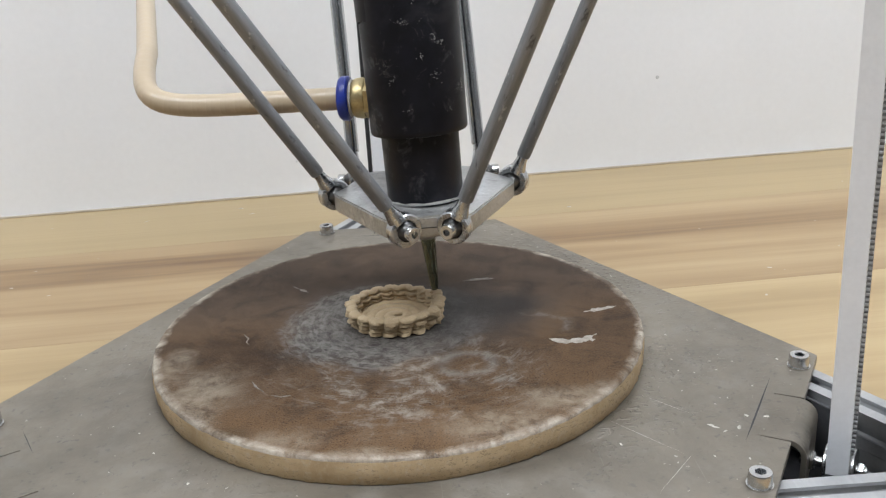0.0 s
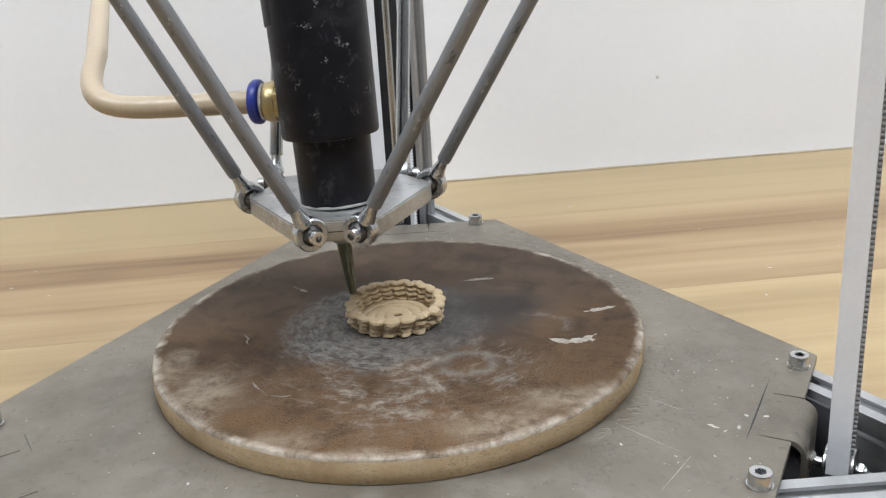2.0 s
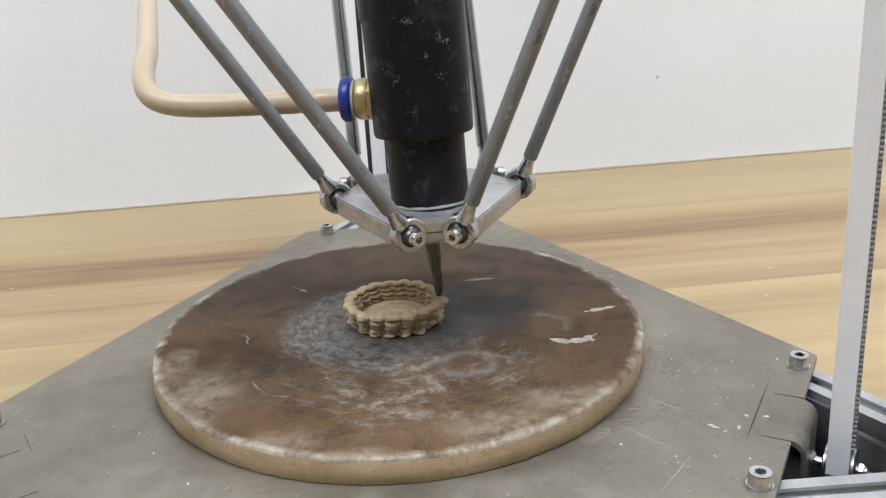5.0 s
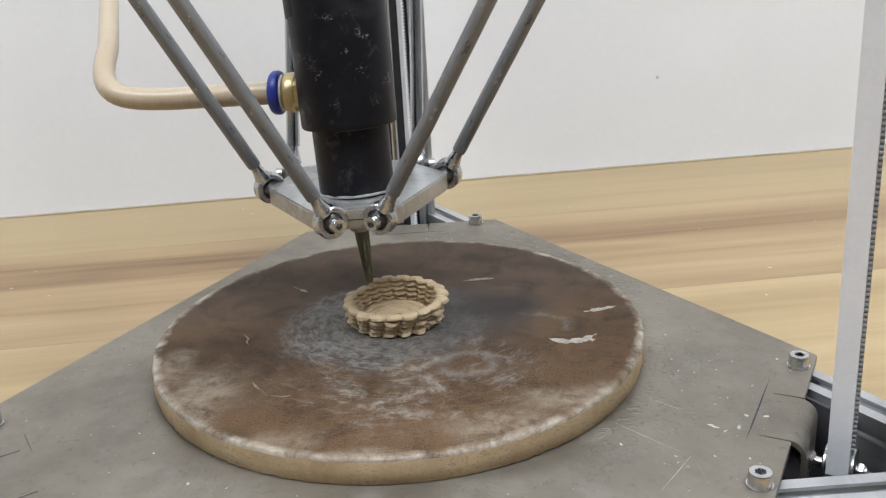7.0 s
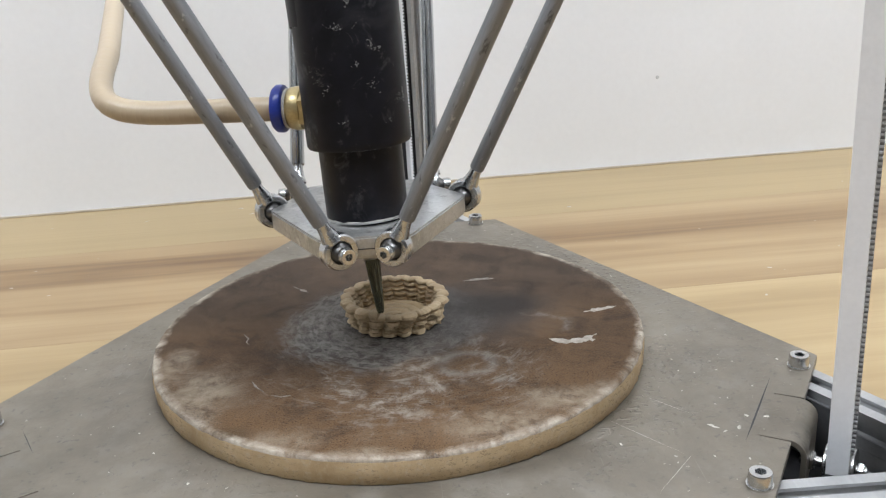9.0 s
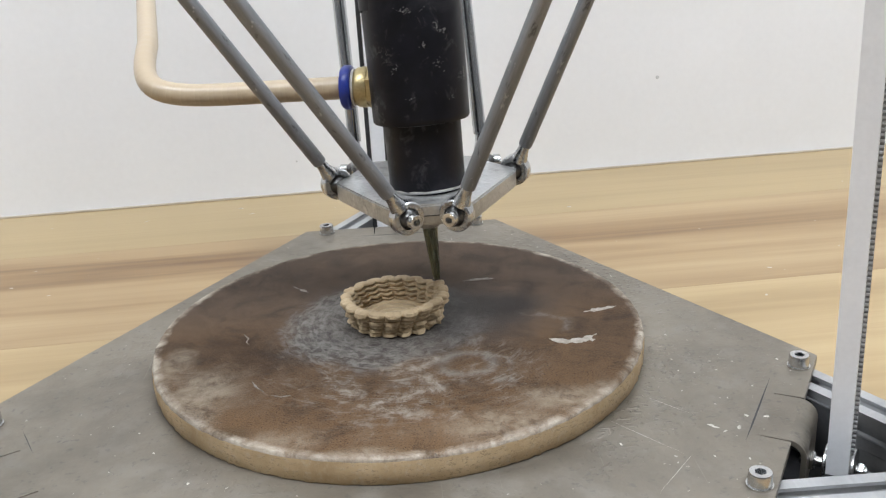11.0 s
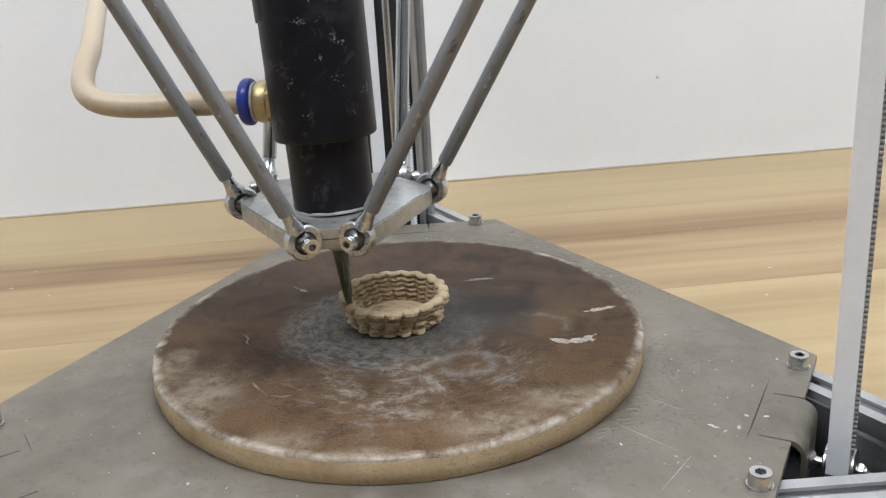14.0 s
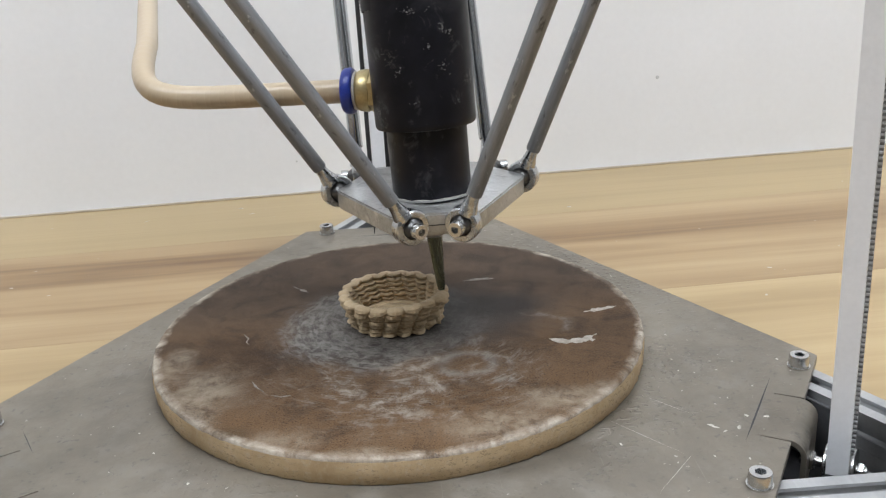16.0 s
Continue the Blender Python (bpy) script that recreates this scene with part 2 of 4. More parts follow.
def bat_materials():
    """Worn brown face with a damp grey middle and pale dried slip towards the rim; raw porous edge."""
    m, nt, b = nodes_of("worn_brown_bat_face")
    v = coords(nt)
    sep = nt.nodes.new("ShaderNodeSeparateXYZ")
    nt.links.new(v, sep.inputs[0])
    x, y = sep.outputs[0], sep.outputs[1]

    def dist(cx, cy, sx=1.0, sy=1.0):
        dx = calc(nt, "MULTIPLY", calc(nt, "SUBTRACT", x, cx), sx)
        dy = calc(nt, "MULTIPLY", calc(nt, "SUBTRACT", y, cy), sy)
        return calc(nt, "SQRT", calc(nt, "ADD", calc(nt, "MULTIPLY", dx, dx), calc(nt, "MULTIPLY", dy, dy)))

    def level(p, g):
        return (p, (g, g, g))

    def times(*fs):
        return functools.reduce(lambda p, q: calc(nt, "MULTIPLY", p, q), fs)

    cloud = noise_tex(nt, v, 22, 6, 0.62, 0.5)
    mid = noise_tex(nt, v, 90, 6, 0.68, 0.4)
    crisp = noise_tex(nt, v, 170, 9, 0.78, 0.6)
    fine = noise_tex(nt, v, 1500, 3, 0.55)
    wob = calc(nt, "MULTIPLY", calc(nt, "SUBTRACT", cloud, 0.5), 0.05)
    # brown fibre board: warmer and sandier at the front, duller behind
    c = ramp(nt, cloud, [(0.32, (0.034, 0.018, 0.0085)), (0.5, (0.062, 0.036, 0.0185)), (0.68, (0.098, 0.058, 0.029))])
    sandy = ramp(nt, calc(nt, "ADD", calc(nt, "MULTIPLY", y, -1.0), wob), [level(0.02, 0.0), level(0.085, 0.58)])
    c = mixed(nt, sandy, c, (0.160, 0.090, 0.040))
    dull = ramp(nt, calc(nt, "ADD", y, wob), [level(-0.02, 0.0), level(0.04, 0.6)])
    c = mixed(nt, dull, c, (0.056, 0.043, 0.035))
    c = mixed(nt, ramp(nt, fine, [level(0.50, 0.0), level(0.64, 0.42)]), c, (0.165, 0.100, 0.052))
    coarse = ramp(nt, calc(nt, "ADD", calc(nt, "MULTIPLY", y, -1.0), calc(nt, "MULTIPLY", wob, 2.0)), [level(-0.03, 0.15), level(0.05, 1.0)])
    c = mixed(nt, times(coarse, ramp(nt, fine, [level(0.36, 0.8), level(0.425, 0.0)])), c, (0.018, 0.011, 0.007))
    stain = noise_tex(nt, v, 48, 7, 0.7, 0.8)
    c = mixed(nt, ramp(nt, stain, [level(0.36, 0.55), level(0.50, 0.0)]), c, (0.024, 0.015, 0.010))
    c = mixed(nt, ramp(nt, stain, [level(0.52, 0.0), level(0.68, 0.35)]), c, (0.130, 0.088, 0.057))
    # damp grey disc round the pot with a crisp outer edge, darker towards the right
    ragged = calc(nt, "ADD", calc(nt, "MULTIPLY", wob, 0.45), calc(nt, "MULTIPLY", calc(nt, "SUBTRACT", mid, 0.5), 0.010))
    near = calc(nt, "ADD", dist(-0.006, 0.002, 0.94, 1.0), ragged)
    disc = ramp(nt, near, [level(0.030, 0.80), level(0.040, 0.70), level(0.0455, 0.0)])
    c = mixed(nt, disc, c, ramp(nt, crisp, [(0.42, (0.050, 0.045, 0.041)), (0.58, (0.122, 0.112, 0.101))]))
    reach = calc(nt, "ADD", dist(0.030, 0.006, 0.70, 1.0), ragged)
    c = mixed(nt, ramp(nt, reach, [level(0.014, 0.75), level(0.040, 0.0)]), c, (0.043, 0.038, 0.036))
    # brushed turning marks and chalk in the disc
    turn = calc(nt, "ARCTAN2", calc(nt, "SUBTRACT", y, 0.006), x)
    comb = nt.nodes.new("ShaderNodeCombineXYZ")
    nt.links.new(calc(nt, "MULTIPLY", turn, 4.5), comb.inputs[0])
    nt.links.new(calc(nt, "MULTIPLY", dist(0.0, 0.006), 300.0), comb.inputs[1])
    licks = noise_tex(nt, comb.outputs[0], 1.0, 6, 0.68, 1.2)
    brushed = calc(nt, "ADD", calc(nt, "MULTIPLY", licks, 0.55), calc(nt, "MULTIPLY", crisp, 0.45))
    left = ramp(nt, calc(nt, "SUBTRACT", 0.02, x), [level(0.0, 0.25), level(0.035, 1.0)])
    band = ramp(nt, near, [level(0.014, 0.55), level(0.030, 0.95), level(0.041, 0.8), level(0.048, 0.0)])
    c = mixed(nt, times(band, left, ramp(nt, brushed, [level(0.45, 0.0), level(0.56, 0.85)])), c, (0.205, 0.192, 0.176))
    # chalky mottling before the pot, thinning outwards
    chalk = ramp(nt, crisp, [level(0.51, 0.0), level(0.60, 1.0)])
    patch = ramp(nt, noise_tex(nt, v, 45, 4, 0.6, 0.8), [level(0.42, 0.15), level(0.58, 1.0)])
    fore = calc(nt, "ADD", dist(0.004, -0.054, 0.62, 1.0), wob)
    where = ramp(nt, fore, [level(0.010, 0.55), level(0.024, 0.42), level(0.042, 0.0)])
    c = mixed(nt, times(chalk, where, patch), c, (0.24, 0.215, 0.185))
    swirl = times(ramp(nt, licks, [level(0.54, 0.0), level(0.60, 1.0)]), patch)
    c = mixed(nt, times(swirl, where), c, (0.25, 0.225, 0.195))
    # scribbled and broad licks of slip
    vw = warped(nt, v, 260, 0.0050)
    torn = ramp(nt, crisp, [level(0.42, 0.1), level(0.55, 1.0)])
    broad = ramp(nt, calc(nt, "ADD", line_field(nt, vw, BROAD), calc(nt, "MULTIPLY", ragged, 0.2)), [level(0.0006, 0.55), level(0.0030, 0.0)])
    c = mixed(nt, times(broad, torn, patch), c, (0.19, 0.172, 0.150))
    thin = ramp(nt, line_field(nt, vw, SCRIBBLES), [level(0.0002, 0.70), level(0.0007, 0.25), level(0.0013, 0.0)])
    c = mixed(nt, times(thin, torn), c, (0.30, 0.265, 0.225))
    # small darker patch to the right of the pot
    dark_patch = calc(nt, "ADD", dist(0.047, 0.012, 0.8, 1.5), calc(nt, "MULTIPLY", wob, 0.4))
    c = mixed(nt, ramp(nt, dark_patch, [level(0.010, 0.8), level(0.022, 0.0)]), c, (0.026, 0.021, 0.018))
    # patches of dried film near the rim, one bare spot among them
    grit = ramp(nt, mid, [level(0.36, 0.15), level(0.60, 1.0)])
    film = None
    for cx, cy, rx, ry in ((-0.083, -0.062, 0.020, 0.032), (-0.056, -0.094, 0.022, 0.012), (0.030, -0.094, 0.036, 0.013), (0.068, -0.078, 0.024, 0.013), (-0.098, -0.030, 0.012, 0.026), (-0.020, -0.107, 0.03, 0.006)):
        one = ramp(nt, calc(nt, "ADD", dist(cx, cy, 0.02 / rx, 0.02 / ry), calc(nt, "MULTIPLY", wob, 1.2)), [level(0.005, 0.60), level(0.020, 0.0)])
        film = one if film is None else calc(nt, "MAXIMUM", film, one)
    bare = ramp(nt, calc(nt, "ADD", dist(-0.0645, -0.0845, 0.8, 1.0), calc(nt, "MULTIPLY", wob, 0.10)), [level(0.0035, 0.0), level(0.0080, 1.0)])
    c = mixed(nt, times(film, bare, ramp(nt, calc(nt, "ADD", calc(nt, "MULTIPLY", stain, 0.5), calc(nt, "MULTIPLY", crisp, 0.5)), [level(0.42, 0.15), level(0.58, 1.0)])), c, (0.35, 0.295, 0.225))
    c = mixed(nt, calc(nt, "MULTIPLY", calc(nt, "SUBTRACT", 1.0, bare), 0.6), c, (0.062, 0.040, 0.020))
    # faint round mark of an earlier foot
    foot = calc(nt, "ABSOLUTE", calc(nt, "SUBTRACT", calc(nt, "ADD", dist(0.0270, -0.0435, 0.88, 1.0), calc(nt, "MULTIPLY", ragged, 0.12)), 0.0096))
    c = mixed(nt, times(ramp(nt, foot, [level(0.0005, 0.62), level(0.0020, 0.0)]), ramp(nt, crisp, [level(0.40, 0.4), level(0.55, 1.0)])), c, (0.19, 0.175, 0.155))
    # chalked rim, a thin broken line
    rim = ramp(nt, calc(nt, "ADD", dist(0, 0), calc(nt, "MULTIPLY", calc(nt, "SUBTRACT", mid, 0.5), 0.007)), [level(0.1076, 0.0), level(0.1094, 0.9)])
    c = mixed(nt, times(rim, grit, ramp(nt, cloud, [level(0.36, 0.35), level(0.55, 1.0)])), c, (0.50, 0.44, 0.36))
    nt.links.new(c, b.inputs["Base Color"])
    nt.links.new(ramp(nt, near, [level(0.03, 0.5), level(0.06, 0.72)]), b.inputs["Roughness"])
    b.inputs["Specular IOR Level"].default_value = 0.22
    bump(nt, b, calc(nt, "ADD", mid, calc(nt, "MULTIPLY", fine, 1.2)), 0.6, 0.0005)

    e, nt, b = nodes_of("raw_porous_bat_edge")
    v = coords(nt)
    cloud, mid = noise_tex(nt, v, 40, 5), noise_tex(nt, v, 420, 4, 0.65)
    c = ramp(nt, cloud, [(0.3, (0.42, 0.288, 0.150)), (0.7, (0.63, 0.475, 0.290))])
    hole = noise_tex(nt, coords(nt, (1, 1, 2.2)), 520, 6, 0.72)
    pit = calc(nt, "MULTIPLY", ramp(nt, hole, [(0.54, (0, 0, 0)), (0.60, (1, 1, 1))]), ramp(nt, cloud, [(0.40, (0.1, 0.1, 0.1)), (0.56, (1, 1, 1))]))
    c = mixed(nt, calc(nt, "MULTIPLY", pit, 0.45), c, (0.12, 0.08, 0.045))
    c = mixed(nt, ramp(nt, mid, [(0.52, (0, 0, 0)), (0.7, (0.5, 0.5, 0.5))]), c, (0.55, 0.46, 0.33))
    nt.links.new(c, b.inputs["Base Color"])
    b.inputs["Roughness"].default_value = 0.9
    bump(nt, b, calc(nt, "SUBTRACT", mid, pit), 0.5, 0.0006)
    return m, e


def wood_material(name, level, calm=0.0):
    """Pale laminated table top, grain along x, each board its own tone."""
    m, nt, b = nodes_of(name)
    info = nt.nodes.new("ShaderNodeObjectInfo")
    tc = nt.nodes.new("ShaderNodeTexCoord")
    off = nt.nodes.new("ShaderNodeVectorMath")
    off.operation = "ADD"
    nt.links.new(tc.outputs["Object"], off.inputs[0])
    sc = nt.nodes.new("ShaderNodeVectorMath")
    sc.operation = "SCALE"
    sc.inputs[0].default_value = (7.0, 3.0, 1.0)
    nt.links.new(info.outputs["Random"], sc.inputs["Scale"])
    nt.links.new(sc.outputs[0], off.inputs[1])

    def grain(scale, detail, dist, sx=0.8, sy=14):
        mp = nt.nodes.new("ShaderNodeMapping")
        mp.inputs["Scale"].default_value = (sx, sy, 1)
        nt.links.new(off.outputs[0], mp.inputs[0])
        return noise_tex(nt, mp.outputs[0], scale, detail, 0.55, dist)

    wide, band, fib = grain(1.0, 3, 0.6), grain(2.6, 5, 0.9), grain(14, 4, 0.3, 0.6, 30)
    f = calc(nt, "ADD", calc(nt, "MULTIPLY", wide, 0.55), calc(nt, "MULTIPLY", band, 0.45))
    c = ramp(nt, f, [(0.34, (0.19, 0.104, 0.044)), (0.42, (0.315, 0.195, 0.090)), (0.50, (0.43, 0.292, 0.148)), (0.62, (0.53, 0.385, 0.210))])
    c = mixed(nt, calm, c, (0.435, 0.332, 0.172))
    c = mixed(nt, ramp(nt, fib, [(0.5, (0, 0, 0)), (0.74, (0.22, 0.22, 0.22))]), c, (0.30, 0.18, 0.085))
    tone = ramp(nt, info.outputs["Random"], [(0.0, (level * 0.98,) * 3), (1.0, (level * 1.02,) * 3)])
    c = mixed(nt, 1.0, c, tone, "MULTIPLY")
    nt.links.new(c, b.inputs["Base Color"])
    b.inputs["Roughness"].default_value = 0.38
    b.inputs["Coat Weight"].default_value = 0.15
    b.inputs["Coat Roughness"].default_value = 0.3
    bump(nt, b, fib, 0.12, 0.0003)
    return m


M_HOSE, M_NOZZLE, M_BARREL, M_PLATE, M_WOOD = hose_material(), nozzle_material(), barrel_material(), plate_material(), wood_material("tan_wood_board", 0.78)
M_WOODPALE = wood_material("pale_wood_board", 0.92, 0.5)
M_WOODPLAIN = wood_material("plain_pale_wood_board", 0.86, 0.72)
M_BAT, M_BATEDGE = bat_materials()


# ---- mesh helpers ----
def finish(bm, name, material, smooth=True, angle=40):
    me = bpy.data.meshes.new(name)
    bmesh.ops.recalc_face_normals(bm, faces=bm.faces)
    if smooth:
        for f in bm.faces:
            f.smooth = True
        for e in bm.edges:
            if len(e.link_faces) == 2 and e.calc_face_angle(0) > radians(angle):
                e.smooth = False
    bm.to_mesh(me)
    bm.free()
    for mt in (material if isinstance(material, (list, tuple)) else [material]):
        me.materials.append(mt)
    return me


def part(name, bm, material, parent=None, label="", m=None, smooth=True):
    ob = new(name, finish(bm, name, material, smooth))
    if parent is not None:
        ob.parent = parent
    if m is not None:
        ob.matrix_basis = m
    if label:
        tagged(ob, label)
    return ob


def thing(name, label, category, m=None, group="", kind=""):
    ob = new(name)
    ob.empty_display_size = 0.01
    if m is not None:
        ob.matrix_basis = m
    return tagged(ob, label, category, group, kind)


def lathe(profile, seg=32, bm=None, m=None):
    """Closed solid of revolution about z from (radius, height) pairs, bottom to top."""
    bm = bm or bmesh.new()
    m = m or Matrix()
    rings = []
    for r, z in profile:
        if r < 1e-6:
            rings.append([bm.verts.new(m @ Vector((0, 0, z)))])
        else:
            rings.append([bm.verts.new(m @ Vector((r * math.cos(2 * math.pi * i / seg), r * math.sin(2 * math.pi * i / seg), z))) for i in range(seg)])
    for a, b in zip(rings, rings[1:]):
        for i in range(seg):
            j = (i + 1) % seg
            if len(a) == 1:
                bm.faces.new((a[0], b[j], b[i]))
            elif len(b) == 1:
                bm.faces.new((a[i], a[j], b[0]))
            else:
                bm.faces.new((a[i], a[j], b[j], b[i]))
    if len(rings[0]) > 1 and profile[0] != profile[-1]:
        bm.faces.new(rings[0][::-1])
        bm.faces.new(rings[-1])
    return bm


def prism(points, z0, z1, bevel=0.0, bm=None, m=None, segments=2):
    """A solid from an outline in plan."""
    bm2 = bmesh.new()
    lo = [bm2.verts.new((x, y, z0)) for x, y in points]
    hi = [bm2.verts.new((x, y, z1)) for x, y in points]
    bm2.faces.new(lo[::-1])
    bm2.faces.new(hi)
    n = len(points)
    for i in range(n):
        j = (i + 1) % n
        bm2.faces.new((lo[i], lo[j], hi[j], hi[i]))
    if bevel:
        bmesh.ops.bevel(bm2, geom=bm2.edges[:], offset=bevel, segments=segments, affect="EDGES", clamp_overlap=True)
    if m is not None:
        bm2.transform(m)
    if bm is None:
        return bm2
    me = bpy.data.meshes.new("scratch")
    bm2.to_mesh(me)
    bm2.free()
    bm.from_mesh(me)
    bpy.data.meshes.remove(me)
    return bm


def box(sx, sy, sz, bevel=0.0, at=(0, 0, 0), bm=None, m=None):
    x, y = sx / 2, sy / 2
    t = Matrix.Translation(at)
    return prism([(-x, -y), (x, -y), (x, y), (-x, y)], -sz / 2, sz / 2, bevel, bm, (m @ t) if m else t)


def along(a, b, side=(1, 0, 0)):
    """A frame at a with z towards b and x near side."""
    a, b = Vector(a), Vector(b)
    z = (b - a).normalized()
    x = Vector(side)
    x = (x - z * x.dot(z)).normalized()
    y = z.cross(x)
    return Matrix.Translation(a) @ Matrix((x, y, z)).transposed().to_4x4()


def torus(R, r, bm, m, seg=28, sub=12, flat=1.0):
    vs = []
    for i in range(seg):
        a = 2 * math.pi * i / seg
        row = []
        for j in range(sub):
            b = 2 * math.pi * j / sub
            q = R + r * math.cos(b)
            row.append(bm.verts.new(m @ Vector((q * math.cos(a), q * math.sin(a), r * flat * math.sin(b)))))
        vs.append(row)
    for i in range(seg):
        for j in range(sub):
            i2, j2 = (i + 1) % seg, (j + 1) % sub
            bm.faces.new((vs[i][j], vs[i2][j], vs[i2][j2], vs[i][j2]))
    return bm


def sweep(path, sections, closed_section=True, bm=None):
    """A skin over a row of cross sections, each a list of points, capped at both ends."""
    bm = bm or bmesh.new()
    rows = [[bm.verts.new(p) for p in s] for s in sections]
    n = len(rows[0])
    for a, b in zip(rows, rows[1:]):
        for i in range(n):
            j = (i + 1) % n
            bm.faces.new((a[i], a[j], b[j], b[i]))
    bm.faces.new(rows[0][::-1])
    bm.faces.new(rows[-1])
    return bm


def cap_screw(head_r, head_h, shank=0.0):
    """Socket head cap screw standing on z = 0, with a hexagon socket and knurled flank."""
    bm = bmesh.new()
    seg, s = 36, head_r * 0.52
    rows = []
    for r, z in ((head_r, 0.0), (head_r, head_h * 0.86), (head_r * 0.93, head_h)):
        rows.append([bm.verts.new((r * (1 + (0.02 if (i % 2 and z < head_h * 0.9) else 0)) * math.cos(2 * math.pi * i / seg),
                                   r * (1 + (0.02 if (i % 2 and z < head_h * 0.9) else 0)) * math.sin(2 * math.pi * i / seg), z)) for i in range(seg)])

    def hexr(i):
        a = (2 * math.pi * i / seg) % (math.pi / 3) - math.pi / 6
        return s * math.cos(math.pi / 6) / math.cos(a)
    for z in (head_h, head_h * 0.15):
        rows.append([bm.verts.new((hexr(i) * math.cos(2 * math.pi * i / seg), hexr(i) * math.sin(2 * math.pi * i / seg), z)) for i in range(seg)])
    for k, (a, b) in enumerate(zip(rows, rows[1:])):
        for i in range(seg):
            j = (i + 1) % seg
            bm.faces.new((a[i], a[j], b[j], b[i])).material_index = 1 if k == 3 else 0
    bm.faces.new(rows[-1])
    bm.faces.new(rows[0][::-1])
    if shank:
        lathe([(head_r * 0.55, -shank), (head_r * 0.55, 0.0005)], 16, bm)
    return bm


# ---- the room ----
TABLE_Z = -0.05
WALL_ROT = 2.3
WALL_AT = (0.0, 0.3815)


def wall_frame(u, v, z):
    """A place given along and off the back wall's line."""
    c, s = math.cos(radians(WALL_ROT)), math.sin(radians(WALL_ROT))
    return (WALL_AT[0] + u * c - v * s, WALL_AT[1] + u * s + v * c, z)


ROOM = pose(WALL_AT[0], WALL_AT[1], 0, 0, 0, WALL_ROT)
FLOOR_Z = TABLE_Z - 0.75
H = CEIL - FLOOR_Z
# south, west and east walls are unseen, added in grey to deepen shadows
for nm, sx, sy, x, y, paint in (("wall_north", 4.4, 0.1, 0, 0.05, M_WALL), ("wall_south", 4.4, 0.1, 0, -3.05, M_DIMWALL), ("wall_west", 0.1, 3.0, -2.15, -1.5, M_DIMWALL), ("wall_east", 0.1, 3.0, 2.15, -1.5, M_DIMWALL)):
    w = part(nm, box(sx, sy, H, 0.002, (x, y, FLOOR_Z + H / 2)), paint, None, "", ROOM)
    tagged(w, "smooth white painted plaster wall of the workroom" if paint is M_WALL else "unseen plain wall added in grey to cut fill light in the workroom", "wall", kind="structure")
for wx, wz, ws in ((0.233, 0.026, 0.0016), (-0.075, -0.022, 0.0008)):
    part("scuff", lathe([(ws, 0.0), (ws * 0.7, 0.0003)], 9), M_SCUFF, bpy.data.objects["wall_north"], "small grey scuff", pose(wx, -0.0002, wz, 90))
fl = part("floor", box(4.4, 3.2, 0.1, 0, (0, -1.5, FLOOR_Z - 0.05)), M_FLOOR, None, "", ROOM)
tagged(fl, "plain grey workroom floor below the table", "floor", kind="structure")
ce = part("ceiling", box(4.4, 3.2, 0.1, 0, (0, -1.5, CEIL + 0.05)), M_CEIL, None, "", ROOM)
tagged(ce, "plain white ceiling above the work table", "ceiling", kind="structure")


def glow_material():
    m, nt, b = nodes_of("lamp_diffuser")
    b.inputs["Emission Color"].default_value = (0.938, 1.0, 1.085, 1)
    b.inputs["Emission Strength"].default_value = 6.0
    return m


M_GLOW = glow_material()
for px, py, _ in PANELS:
    lamp = thing("ceiling_light", "flat white rectangular ceiling light with metal frame", "ceiling light", pose(px, py, CEIL), "ceiling lights")
    fb = bmesh.new()
    for sx, sy, x, y in ((1.22, 0.03, 0, 0.27), (1.22, 0.03, 0, -0.27), (0.03, 0.51, 0.595, 0), (0.03, 0.51, -0.595, 0)):
        box(sx, sy, 0.024, 0.002, (x, y, -0.012), fb)
    part("frame", fb, M_RAIL, lamp)
    part("diffuser", box(1.15, 0.5, 0.008, 0, (0, 0, -0.006)), M_GLOW, lamp)

# ---- the table: joined boards ----
table = thing("work_table", "pale laminated wooden table top with long straight grain", "table", pose(0, 0, 0, 0, 0, 1.9))
LENGTH = 2.4
BOARDS = [(0.40, 0.276, M_WOODPLAIN), (0.276, 0.121, M_WOOD), (0.121, -0.145, M_WOODPALE), (-0.145, -0.41, M_WOOD), (-0.41, -0.67, M_WOODPALE)]
for hi, lo, mat in BOARDS:
    part("board", box(LENGTH, hi - lo - 0.00012, 0.03, 0.0, (0, 0, 0)), mat, table, "", pose(0.0, (hi + lo) / 2, TABLE_Z - 0.015))
for sx in (-1.12, 1.12):
    for sy in (0.25, -0.6):
        part("leg", box(0.06, 0.06, TABLE_Z - 0.03 - FLOOR_Z, 0.004, (sx, sy, (TABLE_Z - 0.03 + FLOOR_Z) / 2)), M_RAIL, table)

# thin brownish strip along the line where table top and wall meet
jl = part("joint_strip", box(2.3, 0.0022, 0.0014, 0.0004, (0, -0.0012, TABLE_Z + 0.0006)), M_JOINT, None, "", ROOM)
tagged(jl, "thin brownish strip along the joint between the table top and the wall", "joint", kind="structure")

# ---- the printer's base: sheet plate on three rails ----
OX, OY, PHI = 0.00229, -0.00312, -1.267
BAT_T = 0.01107
PLATE_Z, PLATE_T = -BAT_T, 0.0036
RAIL_TOP = PLATE_Z - PLATE_T


def polar(r, deg):
    return (OX + r * math.cos(radians(deg + PHI)), OY + r * math.sin(radians(deg + PHI)))


def uv(deg, out, across):
    """A point at a distance out along a tower's direction and across it, counter-clockwise."""
    a = radians(deg + PHI)
    return (OX + out * math.cos(a) - across * math.sin(a), OY + out * math.sin(a) + across * math.cos(a))


